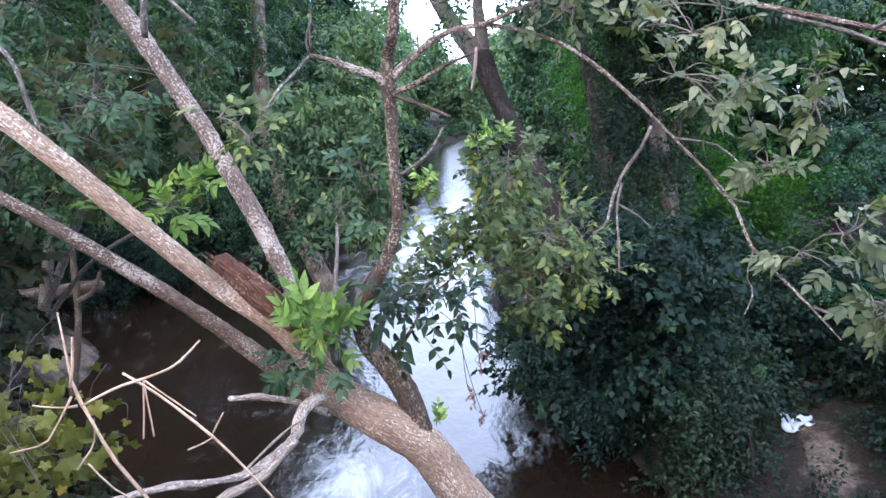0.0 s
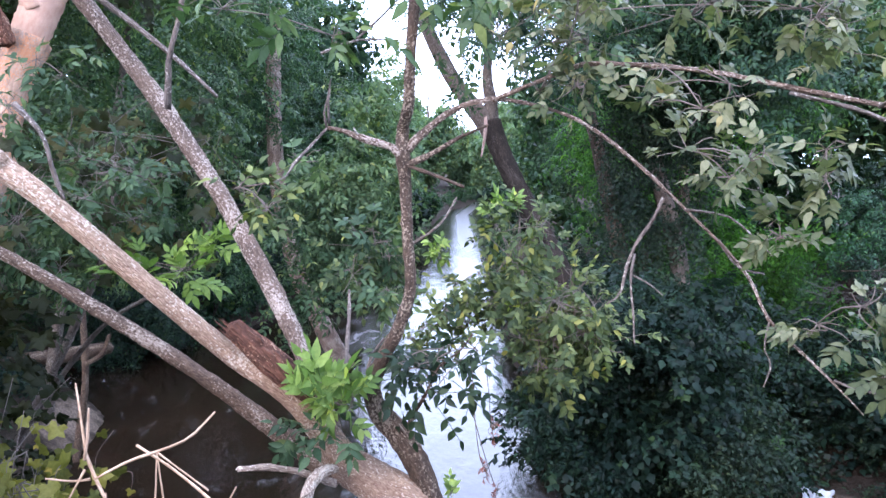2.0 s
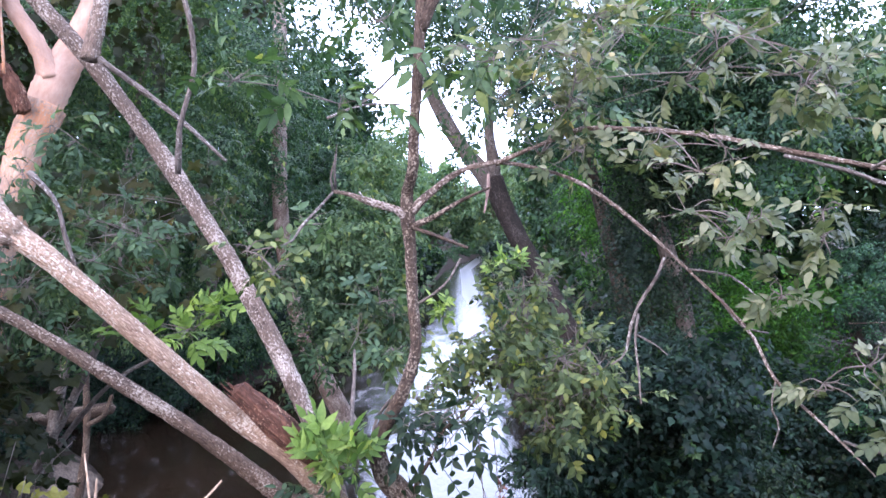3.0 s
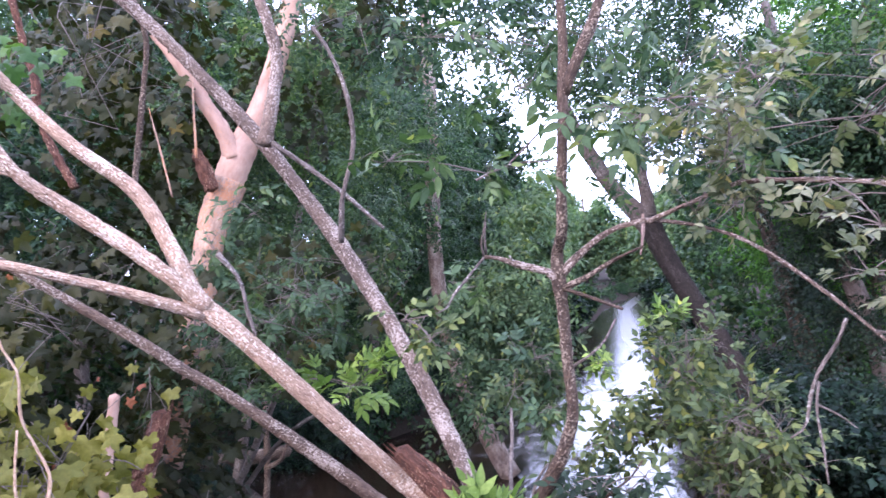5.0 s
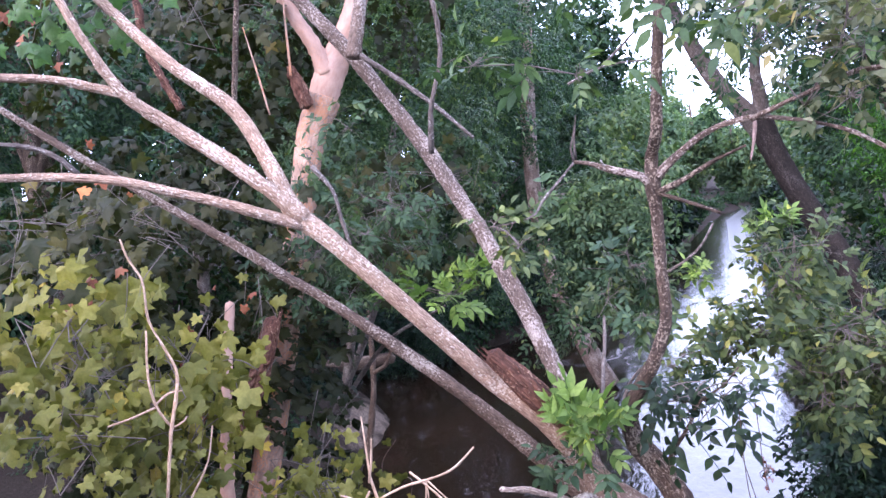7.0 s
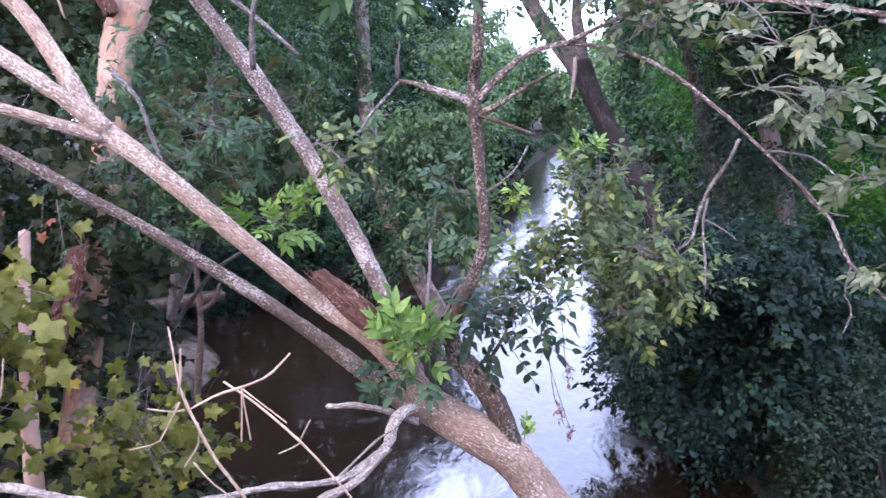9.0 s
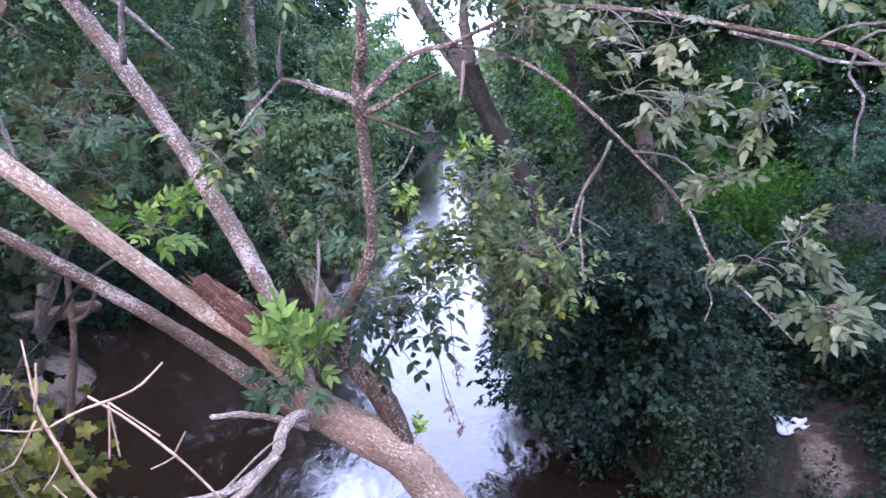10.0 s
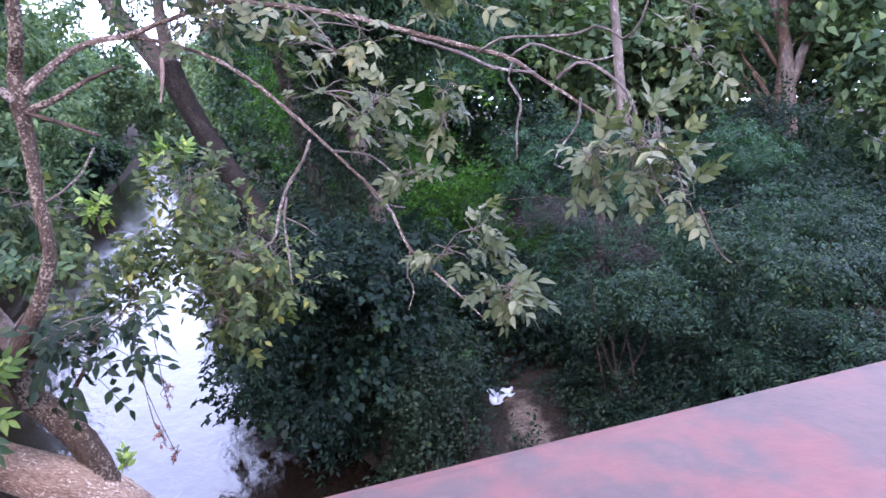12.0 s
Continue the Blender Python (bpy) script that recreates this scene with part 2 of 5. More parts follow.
concrete = plain_material("concrete", (0.22, 0.21, 0.2), (0.38, 0.36, 0.34), 12)
rag_cloth = plain_material("rag_cloth", (0.34, 0.37, 0.42), (0.5, 0.53, 0.58), 25, 0.9, 0.02)


# ---- mesh helpers ----
def mesh_from(name, verts, faces, mat, smooth=True):
    """faces: an array with three or four corners a row."""
    verts, faces = np.asarray(verts, np.float32), np.asarray(faces, np.int32)
    me = bpy.data.meshes.new(name)
    me.vertices.add(len(verts))
    me.vertices.foreach_set("co", verts.ravel())
    n, k = faces.shape
    me.loops.add(n * k)
    me.loops.foreach_set("vertex_index", faces.ravel())
    me.polygons.add(n)
    me.polygons.foreach_set("loop_start", np.arange(n, dtype=np.int32) * k)
    me.polygons.foreach_set("use_smooth", np.full(n, smooth))
    me.update(calc_edges=True)
    me.materials.append(mat)
    return me


def thing(name, base, label, category, group="", kind=""):
    ob = new(name)
    ob.location = base
    ob.empty_display_size = 0.1
    tagged(ob, label, category, group, kind)
    return ob


def adopt(ob, parent, label="", kind=""):
    ob.parent = parent
    ob.matrix_parent_inverse = Matrix.Translation(parent.location).inverted()
    return tagged(ob, label, "", "", kind)


TUBE = {}


def tube(pts, sides=10, step=0.05, rough=0.06, seed=0):
    """A tapered, slightly knobbly limb through (x, y, z, radius) points. Returns vertices and quads."""
    p = np.array(pts, float)
    seg = np.linalg.norm(np.diff(p[:, :3], axis=0), axis=1)
    s = np.concatenate([[0], np.cumsum(seg)])
    n = max(len(p) * 2, int(s[-1] / step) + 2)
    q = np.linspace(0, s[-1], n)
    m = np.empty_like(p)
    m[1:-1] = (p[2:] - p[:-2]) / (s[2:] - s[:-2])[:, None]
    m[0], m[-1] = (p[1] - p[0]) / seg[0], (p[-1] - p[-2]) / seg[-1]
    i = np.clip(np.searchsorted(s, q) - 1, 0, len(seg) - 1)
    h = seg[i][:, None]
    u = ((q - s[i]) / seg[i])[:, None]
    c = (2 * u**3 - 3 * u**2 + 1) * p[i] + (u**3 - 2 * u**2 + u) * h * m[i] + (3 * u**2 - 2 * u**3) * p[i + 1] + (u**3 - u**2) * h * m[i + 1]
    t = np.gradient(c[:, :3], axis=0)
    t /= np.linalg.norm(t, axis=1)[:, None]
    side = np.cross(t, np.array([0.31, 0.52, 0.79]))
    side /= np.linalg.norm(side, axis=1)[:, None]
    up = np.cross(t, side)
    a = np.linspace(0, 2 * np.pi, sides, endpoint=False)
    rng = np.random.default_rng(seed + len(p) * 7 + int(abs(p[0, 0]) * 97))
    r = np.maximum(c[:, 3], 0.0012)[:, None] * (1 + rough * rng.standard_normal((n, sides)) + rough * 1.2 * np.sin(q[:, None] * 9 / (1 + 8 * p[0, 3]) + 2 * a[None, :] + rng.uniform(0, 6)))
    v = c[:, None, :3] + r[:, :, None] * (np.cos(a)[None, :, None] * side[:, None] + np.sin(a)[None, :, None] * up[:, None])
    v = v.reshape(-1, 3)
    straight = np.stack([r * np.cos(a), r * np.sin(a), np.repeat(q[:, None], sides, 1) * 0.55], -1).reshape(-1, 3) + rng.uniform(-5, 5, 3)
    k = np.arange(n - 1)[:, None] * sides
    j = np.arange(sides)[None, :]
    j2 = (j + 1) % sides
    f = np.stack([k + j, k + j2, k + sides + j2, k + sides + j], -1).reshape(-1, 4)
    ends = np.array([c[0, :3], c[-1, :3] + t[-1] * c[-1, 3] * 0.6])
    b = len(v)
    j = j[0]
    j2 = j2[0]
    cap = np.concatenate([np.stack([np.full(sides, b), j2, j, j], -1), np.stack([np.full(sides, b + 1), (n - 1) * sides + j, (n - 1) * sides + j2, (n - 1) * sides + j2], -1)])
    TUBE["bark"] = np.concatenate([straight, straight[[0, -1]]])
    return np.concatenate([v, ends]), f, cap[:, :3]


def along_bark(me, co):
    """Keeps, for the bark's grain, where each vertex lies on its limb laid out straight."""
    at = me.attributes.new("bark", "FLOAT_VECTOR", "POINT")
    at.data.foreach_set("vector", np.asarray(co, np.float32).ravel())


def limb(name, parent, mat, pts, label="", sides=0):
    big = max(p[3] for p in pts)
    sides = sides or (16 if big > 0.05 else 8 if big > 0.015 else 5)
    v, f, cap = tube(pts, sides, 0.03 if big > 0.03 else 0.05, 0.018 if big > 0.1 else 0.05 if big > 0.02 else 0.12)
    if mat is torn_wood or mat is dead_wood:
        v = v + np.random.default_rng(5).standard_normal(v.shape) * big * 0.1
    tri = np.concatenate([f[:, [0, 1, 2]], f[:, [0, 2, 3]], cap])
    me = mesh_from(name, v, tri, mat)
    along_bark(me, TUBE["bark"])
    return adopt(new(name, me), parent, label)


def stub(parent, pts, name="broken_stub"):
    """A limb snapped off: a bundle of torn splinters of uneven length round a rough core."""
    p = np.array(pts, float)
    a, b, c = p[0, :3], p[1, :3], p[2, :3]
    ax = (c - b) / np.linalg.norm(c - b)
    s1 = np.cross(ax, (0, 0, 1))
    s1 /= np.linalg.norm(s1)
    s2 = np.cross(ax, s1)
    rng = np.random.default_rng(9)
    r = p[1, 3]
    out, bark = [], []

    def strand(pts, sides, rough, k):
        v, f, cap = tube(pts, sides, 0.03, rough, k)
        bark.append(TUBE["bark"])
        out.append((v, np.concatenate([f[:, [0, 1, 2]], f[:, [0, 2, 3]], cap])))

    strand([(*a, r * 0.7), (*b, r * 0.93), (*(b + (c - b) * 0.45), r * 0.86), (*(b + (c - b) * 0.8), r * 0.66)], 14, 0.06, 1)
    for k in range(26):
        ang = rng.uniform(0, 6.3)
        o = (np.cos(ang) * s1 * 0.85 + np.sin(ang) * s2) * r * rng.uniform(0.72, 0.95)
        first, last = rng.uniform(-0.25, 0.35), rng.uniform(0.5, 0.78) + 0.24 * max(0.0, np.sin(ang + 0.6))
        w = r * rng.uniform(0.08, 0.2)
        pts = [(*(b + (c - b) * e + o * (1.0 - 0.25 * e) + rng.normal(0, 0.03 * r, 3)), w * g) for e, g in zip(np.linspace(first, last, 4), (0.5, 1.1, 1.0, 0.15))]
        strand(pts, 4, 0.12, k)
    v, f = join(out)
    me = mesh_from(name, v, f, torn_wood, False)
    along_bark(me, np.concatenate(bark))
    return adopt(new(name, me), parent, "torn reddish-brown broken limb stub")


# ---- leaves ----
def blade(width=0.36, fold=0.06, sag=0.1, fine=False):
    """One leaflet of length 1 along y: rounded at the base, pointed at the tip, folded along the midrib."""
    if not fine:
        v = np.array([(0, 0, 0), (-width / 2, 0.4, fold), (width / 2, 0.4, fold), (0, 1, -sag)])
        return v, np.array([(0, 2, 1), (1, 2, 3)])
    ys = [0.0, 0.16, 0.36, 0.58, 0.8, 1.0]
    ws = [0.0, 0.72, 1.0, 0.82, 0.4, 0.0]
    v, f = [(0, 0, 0)], []
    for y, w in zip(ys[1:-1], ws[1:-1]):
        z = -sag * y * y
        v += [(-w * width / 2, y, z + fold * w), (0, y, z), (w * width / 2, y, z + fold * w)]
    v.append((0, 1, -sag))
    f += [(0, 2, 1), (0, 3, 2)]
    for k in range(3):
        a, b = 1 + 3 * k, 4 + 3 * k
        f += [(a, a + 1, b + 1), (a, b + 1, b), (a + 1, a + 2, b + 2), (a + 1, b + 2, b + 1)]
    f += [(10, 11, 13), (11, 12, 13)]
    return np.array(v, float), np.array(f)


def lobed(rng):
    """A broad five-lobed leaf, about 1 across, cupped and wavy."""
    ang = np.radians([-90, -55, -30, -6, 10, 20, 34, 52, 70, 90, 110, 128, 146, 160, 170, 186, 210, 235])
    rad = np.array([0.12, 0.38, 0.5, 0.35, 0.48, 0.61, 0.46, 0.37, 0.48, 0.67, 0.48, 0.37, 0.46, 0.61, 0.48, 0.35, 0.5, 0.38]) * rng.uniform(0.92, 1.08, 18)
    v = np.stack([np.cos(ang) * rad, np.sin(ang) * rad + 0.12, 0.22 * np.sin(3 * ang + rng.uniform(0, 6)) * rad + 0.1 * np.sin(7 * ang + rng.uniform(0, 6)) * rad - rng.uniform(0.1, 0.7) * rad**2], 1)
    v = np.concatenate([[(0, 0.12, 0.03)], v])
    f = np.array([(0, 1 + i, 1 + (i + 1) % 18) for i in range(18)])
    return v, f


def placed(v, m):
    return v @ np.array(m.to_3x3()).T + np.array(m.translation)


def join(parts):
    vs, fs, k = [], [], 0
    for v, f in parts:
        vs.append(v)
        fs.append(f + k)
        k += len(v)
    return np.concatenate(vs), np.concatenate(fs)


def compound(rng, pairs=3, length=0.2, size=0.085, fine=True, stalk=True, width=0.38):
    """A pinnate leaf along y: leaflets in pairs on a stalk with one at its end."""
    out = []
    sag = rng.uniform(0.1, 0.35)
    for k in range(pairs + 1):
        y = length * (0.3 + 0.7 * k / pairs)
        z = -sag * y * y / length
        for sgn in ((-1, 1) if k < pairs else (0,)):
            v, f = blade(width * rng.uniform(0.85, 1.15), rng.uniform(0.03, 0.1), rng.uniform(0.05, 0.35), fine)
            s = size * rng.uniform(0.8, 1.15)
            m = Matrix.Translation((0, y, z)) @ Euler((rng.uniform(-0.5, 0.15), rng.uniform(-0.5, 0.5), -sgn * rng.uniform(0.7, 1.1))).to_matrix().to_4x4()
            out.append((placed(v * s, m), f))
    if stalk:
        w = 0.0016
        ys = np.linspace(-0.02, length, 5)
        z = -sag * ys * np.abs(ys) / length
        v = np.concatenate([np.stack([np.full(5, -w), ys, z], 1), np.stack([np.full(5, w), ys, z], 1), np.stack([np.zeros(5), ys, z - w * 1.6], 1)])
        f = []
        for i in range(4):
            for a, b in ((0, 5), (5, 10), (10, 0)):
                f += [(a + i, b + i, b + i + 1), (a + i, b + i + 1, a + i + 1)]
        out.append((v, np.array(f)))
    return join(out)


LEAVES = {}
WIDE = ("lobed", "lobed_dark", "maple", "rust")


def leaf_meshes(kind):
    if kind in LEAVES:
        return LEAVES[kind]
    rng = np.random.default_rng(sum(map(ord, kind)))
    made = []
    for _ in range(7):
        if kind in WIDE:
            v, f = lobed(rng)
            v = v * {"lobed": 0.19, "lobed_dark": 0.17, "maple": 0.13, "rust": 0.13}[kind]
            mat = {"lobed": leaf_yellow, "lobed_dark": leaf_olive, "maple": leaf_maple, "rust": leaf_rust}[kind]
        else:
            v, f = compound(rng, int(rng.integers(2, 4)), (0.05 if kind == "dried" else 0.1 if kind == "pale" else rng.uniform(0.1, 0.17)), {"pale": 0.058, "bright": 0.105, "dark": 0.062, "olive": 0.066, "dried": 0.022}.get(kind, 0.085), width=0.5 if kind in ("pale", "dark", "olive") else 0.42)
            mat = {"pale": leaf_pale, "bright": leaf_bright, "dark": leaf_dark, "dried": leaf_withered, "olive": leaf_soft}.get(kind, leaf_dull)
        me = mesh_from("leaf", v, f, mat)
        LEAF_DATA[me.name] = (v, f)
        made.append(me)
    LEAVES[kind] = made
    return made


crng = np.random.default_rng(11)
COUNT, LEAF_DATA, REST = {}, {}, {}


def joined_rest():
    """The leaves past the first few hundred of a tree, joined kind by kind."""
    for (name, kind), parts in REST.items():
        v, f = join(parts)
        mat = leaf_meshes(kind)[0].materials[0]
        adopt(new("leaf_spray", mesh_from("leaf_spray", v, f, JOINED[mat.name])), bpy.data.objects[name], "", "stuff")


def leaf_cluster(parent, centre, radii, n, kind, size=1.0):
    """Leaves of one spray: they point outwards and droop; a few thin stalks carry them."""
    centre, radii = np.array(centre), np.array(radii)
    meshes = leaf_meshes(kind)
    wide = kind in WIDE
    stalks = []
    hubs = [crng.normal(0, 0.45, 3).clip(-0.9, 0.9) for _ in range(max(1, n // 7))]
    for k in range(n):
        hub = hubs[k % len(hubs)]
        off = hub + crng.normal(0, 0.28, 3)
        if wide:
            off = crng.normal(0, 0.55, 3).clip(-1.2, 1.2)
        pos = centre + off * radii
        d = off - hub * 0.7 + crng.normal(0, 0.5, 3)
        d[2] += 0.5 if kind == "bright" else 0.0 if kind == "pale" else -0.3
        d = Vector(d).normalized()
        nrm = Vector((crng.normal(0, 0.45), -0.45 + crng.normal(0, 0.45), 1.0))
        if wide:
            d = Vector((crng.normal(0, 0.6), -0.3 + crng.normal(0, 0.4), -0.8)).normalized()
            nrm = Vector((0.1 + crng.normal(0, 0.45), -0.9 + crng.normal(0, 0.3), 0.75))
        x = d.cross(nrm).normalized()
        z = x.cross(d)
        s = size * (crng.uniform(0.5, 1.35) if wide else crng.uniform(0.7, 1.2))
        m = Matrix((x, d, z)).transposed().to_4x4()
        m = Matrix.Translation(pos) @ m @ Matrix.Scale(s, 4)
        if not wide:
            a = centre + hub * radii
            b = np.array(pos)
            stalks.append([(*a, 0.0022), (*((a + b) / 2 + crng.normal(0, 0.012, 3)), 0.0018), (*b, 0.0012)])
        elif k % 9 == 0:
            b = np.array(pos)
            stalks.append([(*(b + crng.normal(0, 0.1, 3) + (0, 0.1, 0.2)), 0.0022), (*(b + (0, 0.03, 0.08)), 0.0018), (*b, 0.0012)])
        me = meshes[int(crng.integers(len(meshes)))]
        key = parent.name
        COUNT[key] = COUNT.get(key, 0) + 1
        if COUNT[key] > 300:
            v, f = LEAF_DATA[me.name]
            REST.setdefault((parent.name, kind), []).append((placed(v, m), f))
            continue
        ob = new("leaf", me)
        ob.parent = parent
        ob.matrix_parent_inverse = Matrix.Translation(parent.location).inverted()
        ob.matrix_basis = m
    parts = []
    for st in stalks:
        v, f, cap = tube(st, 4, 0.2, 0.0)
        parts.append((v, np.concatenate([f[:, [0, 1, 2]], f[:, [0, 2, 3]], cap])))
    for i in range(1, len(hubs)):
        a, b = centre + hubs[i - 1] * radii, centre + hubs[i] * radii
        v, f, cap = tube([(*a, 0.003), (*((a + b) / 2 + (0, 0, 0.02)), 0.003), (*b, 0.0025)], 4, 0.2, 0.0)
        parts.append((v, np.concatenate([f[:, [0, 1, 2]], f[:, [0, 2, 3]], cap])))
    v, f = join(parts)
    adopt(new("twig_spray", mesh_from("twig_spray", v, f, bark_grey)), parent, "", "stuff")


# sprays for the farther crowns: small twigs full of leaves, joined crown by crown
def spray(kind, rng):
    out = []
    if kind == "ash":
        for k in range(7):
            v, f = compound(rng, 2, rng.uniform(0.16, 0.22), 0.1, False, False, 0.42)
            y = 0.06 + 0.075 * k
            m = Matrix.Translation((0, y, -0.25 * y * y)) @ Euler((rng.uniform(-0.7, 0.2), rng.uniform(-0.7, 0.7), (-1) ** k * rng.uniform(0.5, 1.2))).to_matrix().to_4x4()
            out.append((placed(v, m), f))
    elif kind == "small":
        for k in range(26):
            v, f = blade(0.5, 0.08, 0.1)
            y = 0.02 * k + rng.uniform(0, 0.02)
            m = Matrix.Translation((rng.normal(0, 0.05), y, -0.3 * y * y + rng.normal(0, 0.03))) @ Euler((rng.uniform(-0.8, 0.4), rng.uniform(-0.8, 0.8), (-1) ** k * rng.uniform(0.3, 1.4))).to_matrix().to_4x4()
            out.append((placed(v * rng.uniform(0.05, 0.085), m), f))
    elif kind == "broad":
        for k in range(12):
            v, f = lobed(rng) if k % 2 else blade(0.75, 0.06, 0.15)
            y = 0.045 * k
            m = Matrix.Translation((rng.normal(0, 0.06), y, -0.35 * y * y)) @ Euler((rng.uniform(-0.9, 0.1), rng.uniform(-0.6, 0.6), (-1) ** k * rng.uniform(0.3, 1.3))).to_matrix().to_4x4()
            out.append((placed(v * rng.uniform(0.1, 0.15), m), f))
    elif kind == "twigs":
        for k in range(9):
            n = np.linspace(0, 1, 4)
            bend = rng.normal(0, 0.12, 2)
            mid = np.stack([bend[0] * n * n, n * rng.uniform(0.3, 0.6), bend[1] * n * n], 1)
            w = 0.006 * (1.05 - n)[:, None]
            v = np.concatenate([mid + w * np.array(c) for c in ((-1, 0, 0), (1, 0, 0), (0, 0, -1.5))])
            f = [t for i in range(3) for p, q in ((0, 4), (4, 8), (8, 0)) for t in ((p + i, q + i, q + i + 1), (p + i, q + i + 1, p + i + 1))]
            m = Matrix.Translation(rng.normal(0, 0.06, 3)) @ Euler((rng.uniform(-0.5, 0.5), rng.uniform(-0.5, 0.5), rng.normal(0, 0.6))).to_matrix().to_4x4()
            out.append((placed(v, m), np.array(f)))
    else:
        for k in range(14):
            v, f = blade(0.6, 0.08, 0.2)
            m = Matrix.Translation(rng.normal(0, 0.16, 3)) @ Euler((rng.uniform(-1.2, 0.3), rng.uniform(-0.8, 0.8), rng.uniform(0, 6.3))).to_matrix().to_4x4()
            out.append((placed(v * rng.uniform(0.2, 0.32), m), f))
    return join(out)


srng = np.random.default_rng(21)
SPRAYS = {k: [spray(k, srng) for _ in range(5)] for k in ("ash", "small", "broad", "clump", "twigs")}


def gaps(p, scale, seed):
    """A soft field of bumps and hollows, about -1 to 1, that thins the crowns unevenly."""
    r = np.random.default_rng(seed)
    out = np.zeros(len(p))
    for _ in range(7):
        w = r.normal(0, 1, 3)
        w *= scale * r.uniform(0.6, 1.6) / np.linalg.norm(w)
        out += np.sin(p @ w + r.uniform(0, 6.3))
    return out / 2.6


def foliage(name, parent, mat, kind, lobes, n, size=1.0, seed=0, thin=-0.25, droop=0.5, label="", ground=None):
    """Sprays over the outer part of overlapping lobes (cx, cy, cz, rx, ry, rz), pointing outwards and drooping."""
    rng = np.random.default_rng(seed + 100)
    lb = np.array(lobes, float)
    area = (lb[:, 3] * lb[:, 5] + lb[:, 4] * lb[:, 5] + lb[:, 3] * lb[:, 4]) ** 0.9
    pick = rng.choice(len(lb), int(n * 1.6), p=area / area.sum())
    u = rng.normal(0, 1, (len(pick), 3))
    u /= np.linalg.norm(u, axis=1)[:, None]
    r = rng.uniform(0.05, 1, len(pick)) ** 0.45 * (1 + 0.16 * rng.standard_normal(len(pick)))
    pos = lb[pick, :3] + u * r[:, None] * lb[pick, 3:]
    keep = gaps(pos, 2.2 / size**0.5, seed) + 0.5 * gaps(pos, 5.5 / size**0.5, seed + 1) > thin
    if ground is not None:
        keep &= pos[:, 2] > ground
    pos, u = pos[keep][:n], u[keep][:n]
    d = u * np.array([1, 1, 0.7]) + rng.normal(0, 0.45, u.shape)
    d[:, 2] -= droop
    d /= np.linalg.norm(d, axis=1)[:, None]
    nz = u * 0.6 + rng.normal(0, 0.35, u.shape) + np.array([0, 0, 0.9])
    x = np.cross(d, nz)
    x /= np.linalg.norm(x, axis=1)[:, None]
    z = np.cross(x, d)
    s = size * rng.uniform(0.7, 1.3, len(pos))
    var = rng.integers(0, 5, len(pos))
    parts = []
    for k in range(5):
        v, f = SPRAYS[kind][k]
        sel = var == k
        c = int(sel.sum())
        if not c:
            continue
        basis = np.stack([x[sel], d[sel], z[sel]], 1) * s[sel][:, None, None]
        w = np.einsum("vj,njk->nvk", v, basis) + pos[sel][:, None]
        ff = f[None] + (np.arange(c) * len(v))[:, None, None]
        parts.append((w.reshape(-1, 3), ff.reshape(-1, 3)))
    v, f = join(parts)
    return adopt(new(name, mesh_from(name, v, f, mat)), parent, label, "stuff")


# ---- ground, river, bridge ----
BANK_Y = [-40, 0, 7.4, 10, 12.6, 13.6, 15.4, 17.5, 21.7, 30, 46, 65, 90, 170]
BANK_L = [-6, -5, -5.5, -6.2, -6.7, -8.2, -10.3, -7.2, -5.2, -3.8, -1.9, -0.8, 4.5, 24]
BANK_R = [5, 3.6, 2.9, 2.5, 2.0, 1.8, 1.6, 1.5, 1.4, 1.6, 2.2, 3.0, 9.0, 29]


FINE_Y = np.arange(-40, 171, 0.25)
KERNEL = np.exp(-(np.arange(-6, 7) / 3.0) ** 2)
FINE_L, FINE_R = (np.convolve(np.pad(np.interp(FINE_Y, BANK_Y, k), 6, "edge"), KERNEL / KERNEL.sum(), "valid") for k in (BANK_L, BANK_R))


def ground_height(x, y):
    x, y = np.asarray(x, float), np.asarray(y, float)
    l, r = np.interp(y, FINE_Y, FINE_L), np.interp(y, FINE_Y, FINE_R)
    out = np.maximum(l - x, x - r)
    rise = np.where(x > (l + r) / 2, 0.5, 0.75)
    h = np.where(out < 0, np.maximum(-1.0, out * 0.45), rise * (1 - np.exp(-out / 0.7)) + 0.11 * np.clip(out - 1.5, 0, 14))
    h = h + 0.07 * np.sin(1.7 * x + 0.6 * y) * np.sin(1.3 * y - 0.4 * x) + 0.03 * np.sin(5.1 * x) * np.sin(4.3 * y + x)
    return h


def axis(lo, a, b, hi, fine, coarse):
    mid = np.arange(a, b, fine)
    left = a - np.geomspace(fine, a - lo, coarse)[::-1]
    right = b + np.geomspace(fine, hi - b, coarse)
    return np.concatenate([left, mid, right])


gx, gy = axis(-400, -16, 14, 400, 0.2, 40), axis(-300, 2, 26, 500, 0.2, 46)
X, Y = np.meshgrid(gx, gy)
H = ground_height(X, Y)
nx, ny = len(gx), len(gy)
gi = (np.arange(ny - 1)[:, None] * nx + np.arange(nx - 1)[None, :]).reshape(-1)
ground_mesh = mesh_from("ground", np.stack([X, Y, H], -1).reshape(-1, 3), np.stack([gi, gi + 1, gi + nx + 1, gi + nx], 1), soil)
edge_l = np.interp(Y, FINE_Y, FINE_L) - X + 0.12 * np.sin(2.1 * Y)
sandy = 0.46 * np.exp(-((edge_l - 0.35) / 0.6) ** 2 - ((Y - 11.6) / 1.5) ** 2) + 0.4 * np.exp(-((X - 4.8 - 0.2 * (Y - 7.4)) / 0.42) ** 2 - ((Y - 7.6) / 1.5) ** 2)
at = ground_mesh.attributes.new("sand", "FLOAT", "POINT")
